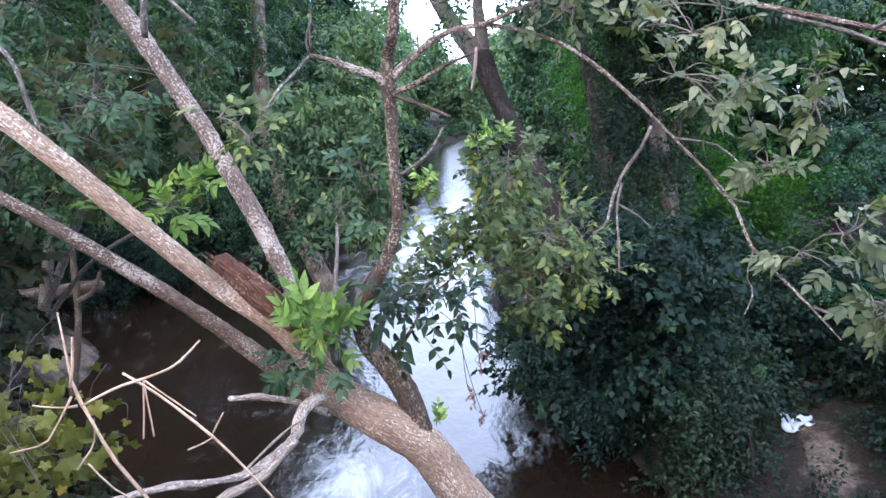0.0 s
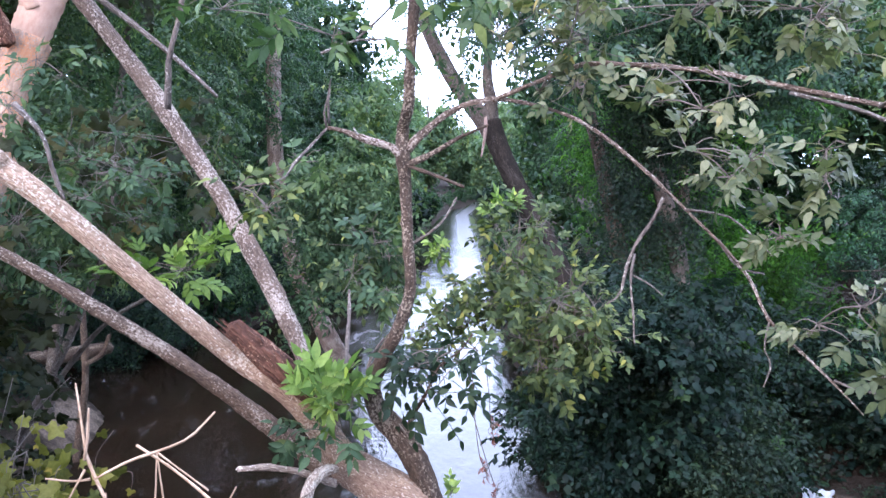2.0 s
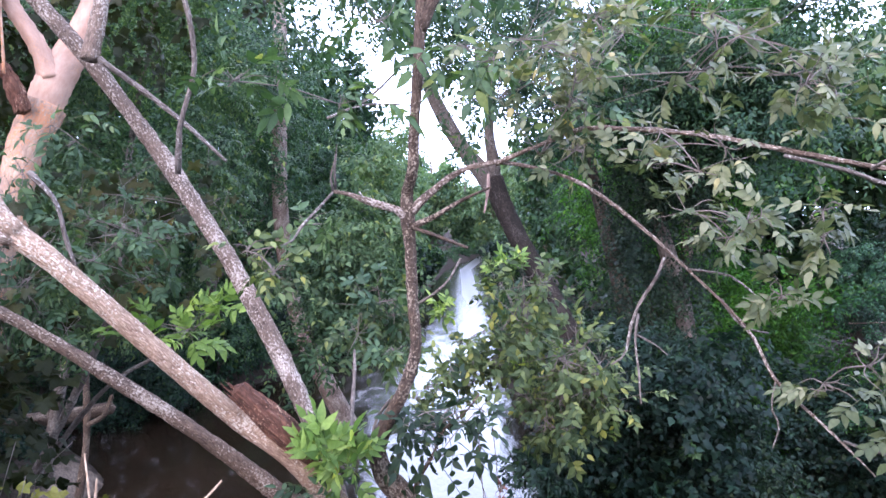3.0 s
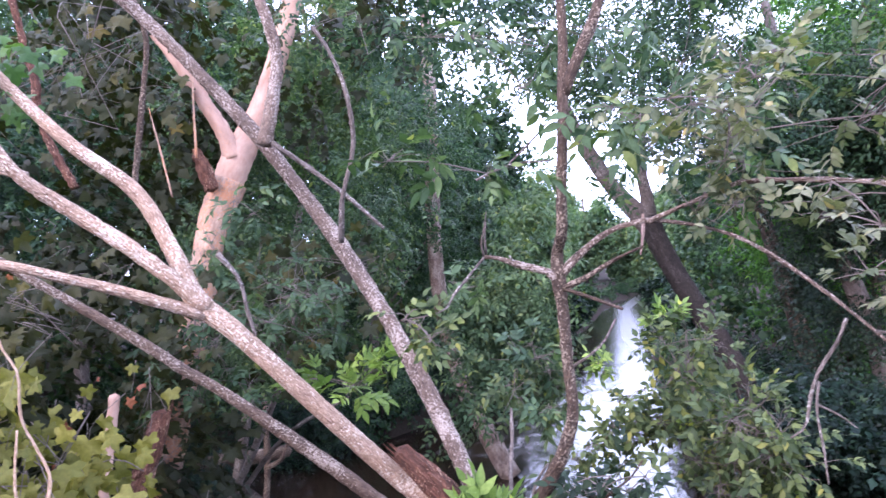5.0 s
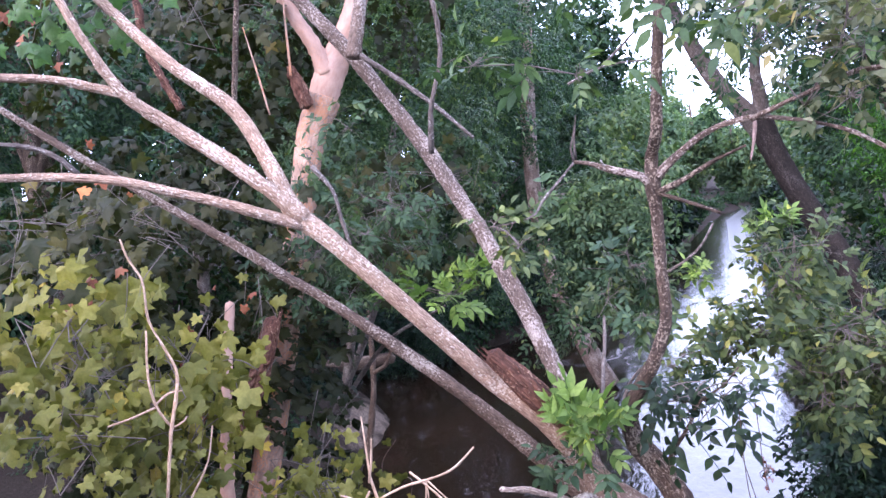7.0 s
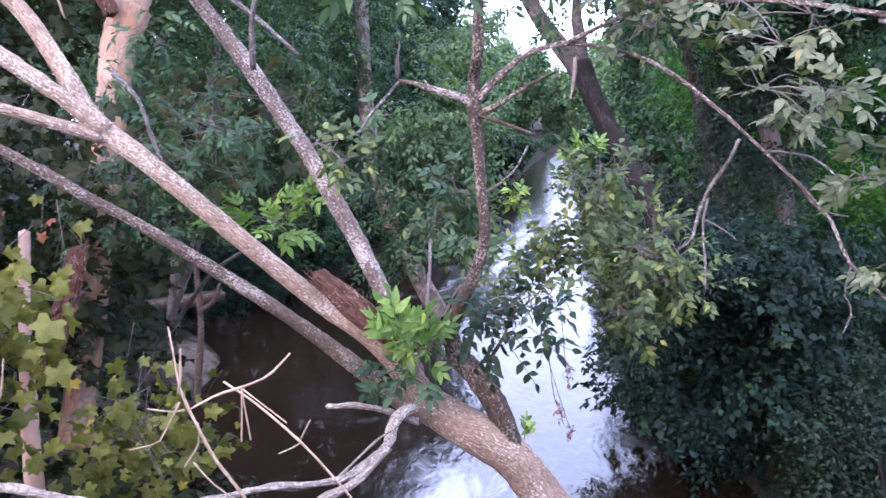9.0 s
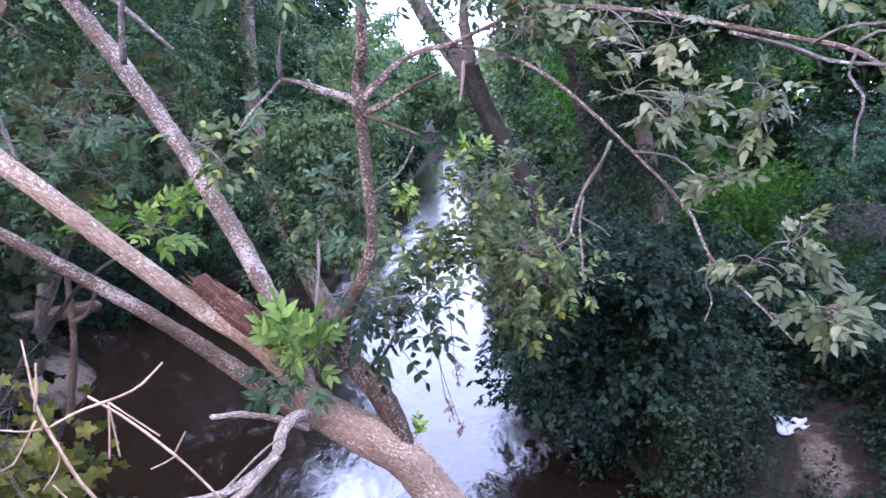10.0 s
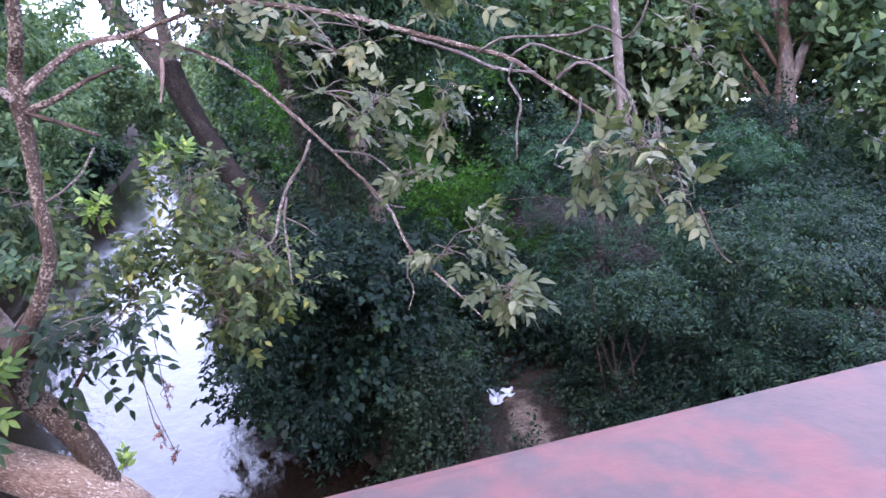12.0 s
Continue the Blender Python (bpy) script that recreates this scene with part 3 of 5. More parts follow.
at.data.foreach_set("value", np.clip(sandy, 0, 1).astype(np.float32).ravel())
tagged(new("ground", ground_mesh), "dark leaf-littered soil with pale sandy patches by the river", "ground", "", "structure")

wx, wy = np.linspace(-12, 30, 200), np.concatenate([np.linspace(-40, 0, 8), np.linspace(0.5, 40, 90), np.linspace(42, 172, 40)])
X, Y = np.meshgrid(wx, wy)
gi = (np.arange(len(wy) - 1)[:, None] * len(wx) + np.arange(len(wx) - 1)[None, :]).reshape(-1)
water = new("water", mesh_from("water", np.stack([X, Y, 0.0 * X], -1).reshape(-1, 3), np.stack([gi, gi + 1, gi + len(wx) + 1, gi + len(wx)], 1), river_water))
# first swirl: foam with sky reflection painted in; the other two: riffles
churn = 1.15 * np.exp(-((X + 1.1) / 1.0) ** 2 - ((Y - 8.0) / 1.1) ** 2) + 0.75 * np.exp(-((X + 2.6) / 1.3) ** 2 - ((Y - 19) / 2.5) ** 2) + 0.55 * np.exp(-((X - 0.2) / 1.0) ** 2 - ((Y - 24) / 7) ** 2)
at = water.data.attributes.new("churn", "FLOAT", "POINT")
at.data.foreach_set("value", churn.astype(np.float32).ravel())
ripple = np.clip((Y - 26) / 16, 0, 1) * np.exp(-((X - 0.9 - 0.12 * np.clip(Y - 62, 0, 60)) / 0.85) ** 2)  # wind-ruffled lane upstream
at = water.data.attributes.new("ripple", "FLOAT", "POINT")
at.data.foreach_set("value", ripple.astype(np.float32).ravel())
tagged(water, "brown rippling river water reflecting pale evening sky", "river", "", "structure")


def block(name, lo, hi, mat, bevel=0.01):
    bm = bmesh.new()
    bmesh.ops.create_cube(bm, size=1.0)
    for v in bm.verts:
        v.co = Vector([(a + b) / 2 + c * (b - a) for a, b, c in zip(lo, hi, v.co)])
    bmesh.ops.bevel(bm, geom=bm.edges[:], offset=bevel, segments=3, affect="EDGES", profile=0.6)
    me = bpy.data.meshes.new(name)
    bm.to_mesh(me)
    bm.free()
    me.materials.append(mat)
    return new(name, me)


bridge = thing("bridge", (0, -2, 3.6), "concrete bridge with a faded red painted parapet", "bridge", "", "structure")
adopt(block("deck", (-14, -5.2, 3.45), (14, 0.12, 3.8), concrete, 0.02), bridge)
adopt(block("parapet", (-14, -0.08, 3.8), (14, 0.11, 4.80), concrete, 0.01), bridge)
adopt(block("coping", (-14, -0.15, 4.805), (14, 0.147, 4.887), rail_paint, 0.01), bridge, "faded red painted coping, worn and mottled")
for sx in (-13.5, 7.0):
    adopt(block("abutment", (sx, -5.0, -0.5), (sx + 6.5, 0.05, 3.44), concrete, 0.02), bridge)

# ---- near trees ----
leaning = thing("leaning_tree", (3.0, 3.4, 0.3), "leaning ash tree with tan lichen-flecked bark over the river", "tree")
stalks = thing("bare_stalks", (-0.2, 1.6, 3.0), "bare dry tan plant stalks with thin side twigs", "dead stalks")
sycamore = thing("sycamore_tree", (-4.6, 4.9, 1.2), "sycamore with peeling orange and pale pinkish bark", "tree")
young_sycamore = thing("young_sycamore", (-4.2, 3.3, 1.0), "young sycamore with yellow-green lobed leaves and torn orange stem", "tree")
dry_vine = thing("dry_vine", (-2.6, 2.0, 2.0), "dry tan vine with branching tips", "vine")
sapling = thing("ash_sapling", (-2.9, 5.6, 0.0), "young ash with fresh green pinnate leaves", "tree")
hanging_vine = thing("hanging_vine", (0.1, 2.95, 4.2), "thin hanging vine with curled reddish dead leaves", "vine")
thin_sapling = thing("thin_sapling", (-6.8, 10.2, 0.3), "thin dark sapling on the sandy bank", "sapling")
fallen_log = thing("fallen_log", (-10, 14.5, 0.2), "dark fallen log lying across a shaded inlet", "log")
bank_tree = thing("bank_tree", (-2.6, 16.2, 0.0), "grey-trunked tree leaning out over the water", "tree")
tilted_tree = thing("tilted_tree", (2.3, 11.4, 1.0), "leaning tree, canopy shade in its trunk colour, with a torn pale bark strip", "tree")
grove_tree = thing("grove_tree", (14.5, 14.0, 2.0), "grey forked trunk standing in the shaded wood", "tree")
slim_tree = thing("slim_tree", (9.5, 13.8, 2.0), "slim grey trunk in the shaded wood", "tree")
ivy_tree = thing("ivy_tree", (4.1, 11.0, 1.0), "grey tree trunk wrapped in climbing ivy", "tree")
# leaning tree: trunk, limbs, twigs
limb("trunk", leaning, bark_tan, [(3.02, 3.20, -1.57, 0.222), (1.66, 3.18, 0.79, 0.173), (0.94, 3.13, 1.87, 0.146), (0.54, 3.10, 2.41, 0.132), (0.09, 3.03, 3.03, 0.111), (-0.10, 3.04, 3.29, 0.104), (-0.25, 3.02, 3.41, 0.103), (-0.40, 3.04, 3.49, 0.098), (-0.54, 3.06, 3.58, 0.087), (-0.64, 3.04, 3.74, 0.066), (-0.72, 2.98, 3.88, 0.054), (-0.82, 2.95, 3.99, 0.050), (-1.02, 2.93, 4.14, 0.047), (-1.60, 2.53, 4.89, 0.042), (-1.74, 2.46, 5.04, 0.047), (-1.83, 2.44, 5.25, 0.036), (-2.01, 2.45, 5.52, 0.034), (-2.29, 2.41, 5.74, 0.031), (-2.54, 2.39, 5.97, 0.028), (-2.81, 2.36, 6.25, 0.024), (-3.25, 2.32, 6.65, 0.022)], label="tan ridged bark with pale lichen specks")
limb("limb", leaning, bark_tan, [(-1.70, 2.47, 5.00, 0.043), (-1.78, 2.40, 5.11, 0.035), (-1.93, 2.30, 5.27, 0.033), (-2.12, 2.18, 5.44, 0.030), (-2.26, 2.08, 5.58, 0.026), (-2.37, 2.00, 5.81, 0.019), (-2.45, 1.94, 6.04, 0.015), (-2.57, 1.91, 6.27, 0.009)])
limb("branch", leaning, bark_tan, [(-2.24, 2.11, 5.57, 0.018), (-2.38, 2.04, 5.62, 0.020), (-2.51, 1.93, 5.66, 0.018), (-2.63, 1.83, 5.67, 0.018), (-2.77, 1.66, 5.68, 0.013)])
limb("branch", leaning, bark_tan, [(-1.70, 2.45, 4.97, 0.025), (-1.89, 2.29, 5.07, 0.024), (-2.09, 2.11, 5.16, 0.022), (-2.22, 1.96, 5.22, 0.019), (-2.39, 1.84, 5.25, 0.017), (-2.54, 1.72, 5.26, 0.017), (-2.68, 1.55, 5.26, 0.013)])
limb("twig", leaning, bark_grey, [(-2.34, 1.88, 5.25, 0.014), (-2.40, 1.84, 5.33, 0.011), (-2.51, 1.80, 5.38, 0.011), (-2.60, 1.71, 5.40, 0.009)])
limb("low_limb", leaning, bark_brown, [(-0.61, 3.34, 3.34, 0.051), (-0.74, 3.33, 3.45, 0.049), (-0.90, 3.31, 3.60, 0.046), (-1.12, 3.27, 3.80, 0.042), (-1.30, 3.23, 3.96, 0.039), (-1.49, 3.18, 4.12, 0.036), (-2.00, 3.01, 4.54, 0.029), (-2.16, 2.94, 4.66, 0.028), (-2.32, 2.88, 4.79, 0.026), (-2.50, 2.80, 4.93, 0.024), (-2.81, 2.65, 5.17, 0.022), (-3.10, 2.50, 5.40, 0.020), (-3.39, 2.34, 5.65, 0.018), (-3.63, 2.20, 5.86, 0.017)], label="brown limb flecked with pale lichen")
limb("diagonal_limb", leaning, bark_lichen, [(-0.61, 3.24, 3.59, 0.050), (-0.71, 3.35, 3.80, 0.051), (-0.79, 3.43, 3.95, 0.051), (-0.87, 3.50, 4.09, 0.051), (-1.02, 3.60, 4.34, 0.050), (-1.23, 3.70, 4.68, 0.050), (-1.35, 3.73, 4.88, 0.050), (-1.62, 3.78, 5.28, 0.048), (-1.79, 3.78, 5.53, 0.047), (-2.08, 3.74, 5.94, 0.045), (-2.27, 3.69, 6.18, 0.043), (-2.40, 3.65, 6.34, 0.042), (-2.65, 3.54, 6.65, 0.039), (-2.95, 3.37, 6.98, 0.035), (-3.23, 3.18, 7.27, 0.032)], label="grey limb flecked with white lichen")
limb("branch", leaning, bark_lichen, [(-1.99, 3.57, 5.90, 0.045), (-1.95, 3.63, 6.20, 0.042), (-1.94, 3.68, 6.46, 0.039), (-1.98, 3.66, 6.68, 0.036), (-2.07, 3.68, 6.92, 0.032), (-2.17, 3.69, 7.24, 0.025)])
limb("twig", leaning, bark_grey, [(-1.54, 3.61, 5.29, 0.017), (-1.49, 3.54, 5.55, 0.016), (-1.40, 3.51, 5.83, 0.013), (-1.40, 3.45, 6.11, 0.013), (-1.48, 3.42, 6.36, 0.013), (-1.56, 3.39, 6.50, 0.010)])
limb("twig", leaning, bark_grey, [(-1.94, 3.58, 5.91, 0.017), (-1.73, 3.61, 5.75, 0.014), (-1.50, 3.64, 5.56, 0.014), (-1.29, 3.66, 5.36, 0.010)])
limb("twig", leaning, bark_grey, [(-1.69, 2.56, 5.23, 0.013), (-1.58, 2.54, 5.12, 0.010), (-1.54, 2.54, 4.96, 0.010), (-1.51, 2.54, 4.87, 0.008)])
limb("stem", leaning, bark_dark, [(-0.11, 3.04, 3.35, 0.069), (-0.17, 3.07, 3.53, 0.064), (-0.26, 3.08, 3.69, 0.061), (-0.37, 3.09, 3.82, 0.051), (-0.40, 3.09, 3.92, 0.041), (-0.36, 3.07, 4.06, 0.036), (-0.27, 3.01, 4.24, 0.029), (-0.21, 3.00, 4.43, 0.027), (-0.22, 3.00, 4.67, 0.027), (-0.23, 3.01, 4.92, 0.027), (-0.24, 2.99, 5.04, 0.031), (-0.24, 3.01, 5.16, 0.025), (-0.21, 2.91, 5.25, 0.024), (-0.20, 2.89, 5.44, 0.023), (-0.18, 2.88, 5.68, 0.025), (-0.17, 2.89, 5.88, 0.025), (-0.16, 2.88, 6.07, 0.020), (-0.16, 2.88, 6.29, 0.018), (-0.16, 2.87, 6.53, 0.014)], label="dark brown rough-barked upright stem")
limb("branch", leaning, bark_dark, [(-0.17, 2.89, 5.85, 0.027), (-0.11, 2.87, 5.98, 0.024), (-0.04, 2.87, 6.12, 0.024), (0.01, 2.87, 6.25, 0.021), (0.07, 2.85, 6.42, 0.016)])
limb("dry_branch", leaning, bark_lichen, [(-0.24, 2.99, 5.04, 0.025), (-0.29, 2.97, 5.08, 0.017), (-0.36, 2.96, 5.10, 0.017), (-0.42, 2.95, 5.12, 0.017), (-0.50, 2.94, 5.15, 0.010), (-0.56, 2.91, 5.16, 0.009)], label="broken tan branch with a snapped knuckle")
limb("twig", leaning, bark_grey, [(-0.42, 2.95, 5.12, 0.008), (-0.44, 2.94, 5.14, 0.007), (-0.45, 2.94, 5.16, 0.005)])
limb("twig", leaning, bark_grey, [(-0.56, 2.91, 5.16, 0.007), (-0.57, 2.90, 5.22, 0.006), (-0.55, 2.89, 5.29, 0.005), (-0.53, 2.85, 5.36, 0.003)])
limb("twig", leaning, bark_grey, [(-0.56, 2.91, 5.16, 0.007), (-0.61, 2.84, 5.09, 0.007), (-0.66, 2.72, 5.01, 0.006), (-0.68, 2.61, 4.95, 0.004), (-0.75, 2.55, 4.93, 0.003), (-0.82, 2.55, 4.92, 0.003)])
limb("arching_branch", leaning, bark_lichen, [(-0.22, 2.99, 5.07, 0.019), (-0.16, 2.99, 5.13, 0.017), (-0.06, 2.95, 5.21, 0.014), (0.04, 2.91, 5.26, 0.013), (0.15, 2.86, 5.28, 0.012)])
limb("arching_branch", leaning, bark_lichen, [(0.15, 2.86, 5.28, 0.011), (0.26, 2.78, 5.26, 0.009), (0.44, 2.69, 5.20, 0.008), (0.58, 2.59, 5.10, 0.008), (0.71, 2.48, 4.97, 0.007), (0.83, 2.40, 4.84, 0.006), (0.93, 2.30, 4.72, 0.006), (0.99, 2.24, 4.63, 0.006), (1.03, 2.16, 4.50, 0.005), (1.13, 2.08, 4.39, 0.005), (1.19, 2.02, 4.32, 0.004), (1.25, 1.98, 4.25, 0.003)], label="long thin grey branch arching out, lichen flecked")
limb("reaching_branch", leaning, bark_lichen, [(0.15, 2.82, 5.27, 0.011), (0.25, 2.77, 5.31, 0.011), (0.36, 2.71, 5.35, 0.010), (0.48, 2.64, 5.39, 0.010), (0.62, 2.56, 5.38, 0.010), (0.75, 2.48, 5.36, 0.010), (0.89, 2.39, 5.33, 0.010), (1.12, 2.26, 5.26, 0.010), (1.27, 2.15, 5.21, 0.008), (1.38, 2.07, 5.17, 0.008), (1.47, 1.98, 5.09, 0.007), (1.56, 1.91, 5.02, 0.006), (1.65, 1.84, 4.95, 0.004)], label="long grey branch with bare side twigs")
limb("twig", leaning, bark_grey, [(1.22, 1.99, 5.18, 0.007), (1.27, 1.93, 5.22, 0.005), (1.34, 1.83, 5.22, 0.005), (1.42, 1.74, 5.22, 0.005), (1.47, 1.67, 5.24, 0.004), (1.53, 1.63, 5.20, 0.004), (1.55, 1.58, 5.26, 0.003), (1.58, 1.59, 5.34, 0.003)])
limb("twig", leaning, bark_grey, [(1.40, 1.80, 5.09, 0.007), (1.46, 1.76, 5.14, 0.006), (1.51, 1.68, 5.10, 0.005), (1.55, 1.63, 5.04, 0.005), (1.55, 1.59, 4.98, 0.004)])
limb("twig", leaning, bark_grey, [(1.44, 1.72, 5.03, 0.005), (1.41, 1.69, 4.95, 0.004), (1.35, 1.69, 4.88, 0.003), (1.33, 1.69, 4.83, 0.003), (1.35, 1.67, 4.82, 0.003)])
limb("twig", leaning, bark_grey, [(1.29, 1.88, 5.15, 0.005), (1.26, 1.86, 5.09, 0.004), (1.28, 1.81, 5.02, 0.004), (1.26, 1.80, 4.95, 0.004), (1.25, 1.78, 4.85, 0.003)])
limb("twig", leaning, bark_grey, [(1.56, 1.58, 4.93, 0.005), (1.56, 1.54, 4.85, 0.004), (1.58, 1.50, 4.74, 0.004), (1.61, 1.47, 4.68, 0.003)])
limb("twig", leaning, bark_grey, [(1.66, 1.42, 4.71, 0.004), (1.68, 1.40, 4.65, 0.003), (1.70, 1.37, 4.58, 0.003), (1.73, 1.35, 4.55, 0.002)])
limb("twig", leaning, bark_grey, [(1.06, 2.19, 5.24, 0.008), (1.19, 2.05, 5.18, 0.007), (1.25, 1.94, 5.13, 0.006), (1.34, 1.83, 5.11, 0.005)])
limb("twig", leaning, bark_grey, [(1.38, 2.07, 5.17, 0.005), (1.46, 2.05, 5.22, 0.005), (1.55, 2.01, 5.19, 0.004), (1.65, 1.97, 5.16, 0.004), (1.75, 1.96, 5.18, 0.003)])
limb("twig", leaning, bark_grey, [(0.75, 2.44, 4.89, 0.007), (0.71, 2.42, 4.81, 0.006), (0.65, 2.40, 4.73, 0.006), (0.61, 2.38, 4.64, 0.006), (0.58, 2.34, 4.55, 0.005), (0.53, 2.32, 4.52, 0.004)])
limb("twig", leaning, bark_grey, [(0.64, 2.39, 4.69, 0.005), (0.62, 2.35, 4.60, 0.004), (0.62, 2.30, 4.49, 0.004), (0.62, 2.27, 4.39, 0.003)])
limb("twig", leaning, bark_grey, [(0.62, 2.37, 4.62, 0.004), (0.68, 2.35, 4.59, 0.003), (0.73, 2.33, 4.55, 0.002)])
limb("twig", leaning, bark_grey, [(0.91, 2.32, 4.75, 0.005), (0.97, 2.28, 4.66, 0.004), (1.05, 2.26, 4.64, 0.003)])
limb("twig", leaning, bark_grey, [(1.03, 2.16, 4.50, 0.004), (1.01, 2.14, 4.41, 0.003), (1.03, 2.13, 4.36, 0.003), (1.00, 2.11, 4.29, 0.002)])
limb("twig", leaning, bark_grey, [(0.82, 2.40, 4.85, 0.005), (0.95, 2.35, 4.83, 0.004), (1.02, 2.31, 4.77, 0.004), (1.08, 2.27, 4.70, 0.003)])
limb("twig", leaning, bark_grey, [(1.18, 2.03, 4.34, 0.005), (1.25, 2.00, 4.32, 0.004), (1.31, 1.98, 4.32, 0.004), (1.35, 1.97, 4.37, 0.003)])
limb("side_branch", leaning, bark_dark, [(-0.22, 2.98, 5.00, 0.017), (-0.11, 2.94, 5.05, 0.012), (0.01, 2.90, 5.12, 0.009), (0.13, 2.86, 5.17, 0.005)])
limb("twig", leaning, bark_dark, [(-0.22, 2.98, 5.00, 0.012), (-0.13, 2.93, 4.97, 0.008), (-0.05, 2.89, 4.94, 0.007), (0.03, 2.85, 4.91, 0.006)])
limb("twig", leaning, bark_grey, [(-0.21, 3.00, 4.64, 0.008), (-0.12, 2.97, 4.70, 0.006), (-0.05, 2.94, 4.77, 0.006), (0.00, 2.94, 4.86, 0.005)])
limb("twig", leaning, bark_grey, [(-0.38, 3.07, 3.87, 0.010), (-0.42, 3.05, 4.01, 0.008), (-0.39, 3.08, 4.11, 0.007), (-0.34, 3.09, 4.18, 0.005)])
limb("twig", leaning, bark_grey, [(-0.55, 3.24, 3.90, 0.012), (-0.58, 3.47, 4.02, 0.012), (-0.60, 3.70, 4.15, 0.010), (-0.62, 3.83, 4.27, 0.007)])
limb("leafy_twig", leaning, bark_dark, [(-0.23, 3.09, 3.72, 0.014), (-0.19, 3.07, 3.83, 0.011), (-0.13, 3.04, 3.94, 0.009), (-0.08, 3.02, 4.06, 0.008), (0.02, 2.99, 4.15, 0.005), (0.08, 3.00, 4.23, 0.004)])
limb("twig", leaning, bark_grey, [(-0.53, 2.80, 5.17, 0.007), (-0.53, 2.78, 5.24, 0.006), (-0.52, 2.77, 5.31, 0.004)])
limb("twig", leaning, bark_grey, [(-0.79, 4.00, 5.64, 0.010), (-0.59, 4.09, 5.73, 0.008), (-0.35, 4.19, 5.75, 0.005)])
limb("twig", leaning, bark_grey, [(-0.59, 4.09, 5.74, 0.008), (-0.46, 4.15, 5.87, 0.007), (-0.35, 4.21, 6.00, 0.005)])
stub(leaning, [(-0.66, 2.93, 3.95, 0.055), (-0.755, 2.89, 4.065, 0.062), (-1.045, 2.86, 4.345, 0.060)])
limb("dead_branch", leaning, dead_wood, [(-0.55, 2.92, 3.61, 0.020), (-0.60, 2.86, 3.62, 0.027), (-0.65, 2.78, 3.58, 0.028), (-0.66, 2.71, 3.51, 0.028), (-0.76, 2.61, 3.45, 0.023), (-0.87, 2.52, 3.43, 0.017), (-1.12, 2.40, 3.46, 0.016), (-1.34, 2.28, 3.46, 0.016), (-1.62, 2.20, 3.45, 0.018), (-1.89, 2.18, 3.50, 0.018), (-2.17, 2.17, 3.54, 0.019), (-2.39, 2.11, 3.59, 0.019), (-2.49, 2.09, 3.62, 0.012)], label="bleached grey dead branch")
limb("dead_branch", leaning, dead_wood, [(-0.66, 2.71, 3.51, 0.024), (-0.78, 2.56, 3.41, 0.021), (-0.91, 2.49, 3.36, 0.021), (-1.02, 2.39, 3.29, 0.016), (-1.14, 2.27, 3.17, 0.012)])
limb("dead_stub", leaning, dead_wood, [(-0.55, 2.90, 3.54, 0.018), (-0.68, 2.86, 3.61, 0.013), (-0.81, 2.81, 3.66, 0.014), (-0.95, 2.75, 3.68, 0.013)])
limb("twig", leaning, dead_wood, [(-0.87, 2.52, 3.42, 0.008), (-0.78, 2.58, 3.50, 0.006), (-0.70, 2.66, 3.56, 0.005), (-0.61, 2.74, 3.60, 0.004)])
limb("twig", leaning, dead_wood, [(-1.62, 2.20, 3.45, 0.010), (-1.64, 2.16, 3.39, 0.008), (-1.68, 2.10, 3.32, 0.006)])
# bare stalks
limb("stalk", stalks, stalk_tan, [(-0.56, 1.27, 3.99, 0.005), (-0.62, 1.27, 4.14, 0.004), (-0.69, 1.27, 4.25, 0.004), (-0.74, 1.28, 4.35, 0.004), (-0.77, 1.29, 4.41, 0.004), (-0.78, 1.30, 4.46, 0.003), (-0.80, 1.32, 4.56, 0.002)])
limb("stalk", stalks, stalk_tan, [(-0.77, 1.28, 4.41, 0.003), (-0.77, 1.30, 4.46, 0.003), (-0.77, 1.31, 4.51, 0.002)])
limb("stalk", stalks, stalk_tan, [(-0.76, 1.28, 4.37, 0.003), (-0.79, 1.27, 4.37, 0.002), (-0.84, 1.26, 4.38, 0.002)])
limb("stalk", stalks, stalk_tan, [(-0.77, 1.28, 4.39, 0.003), (-0.80, 1.26, 4.33, 0.002), (-0.82, 1.25, 4.30, 0.002), (-0.88, 1.23, 4.29, 0.002)])
limb("stalk", stalks, stalk_tan, [(-0.75, 1.28, 4.37, 0.003), (-0.70, 1.32, 4.39, 0.003), (-0.64, 1.36, 4.40, 0.003), (-0.60, 1.40, 4.41, 0.003), (-0.56, 1.45, 4.45, 0.002)])
limb("stalk", stalks, stalk_tan, [(-0.72, 1.40, 4.39, 0.003), (-0.65, 1.39, 4.35, 0.003), (-0.57, 1.37, 4.30, 0.003), (-0.50, 1.35, 4.25, 0.003), (-0.44, 1.33, 4.20, 0.003), (-0.37, 1.32, 4.12, 0.003)])
limb("stalk", stalks, stalk_tan, [(-0.68, 1.41, 4.37, 0.003), (-0.62, 1.40, 4.33, 0.002), (-0.56, 1.39, 4.29, 0.002)])
limb("stalk", stalks, stalk_tan, [(-0.68, 1.41, 4.37, 0.002), (-0.68, 1.40, 4.31, 0.002), (-0.68, 1.38, 4.24, 0.002)])
limb("stalk", stalks, stalk_tan, [(-0.68, 1.41, 4.37, 0.002), (-0.67, 1.40, 4.31, 0.002), (-0.66, 1.39, 4.24, 0.002)])
limb("stalk", stalks, stalk_tan, [(-0.73, 1.28, 4.34, 0.002), (-0.73, 1.27, 4.29, 0.002), (-0.76, 1.25, 4.24, 0.002)])
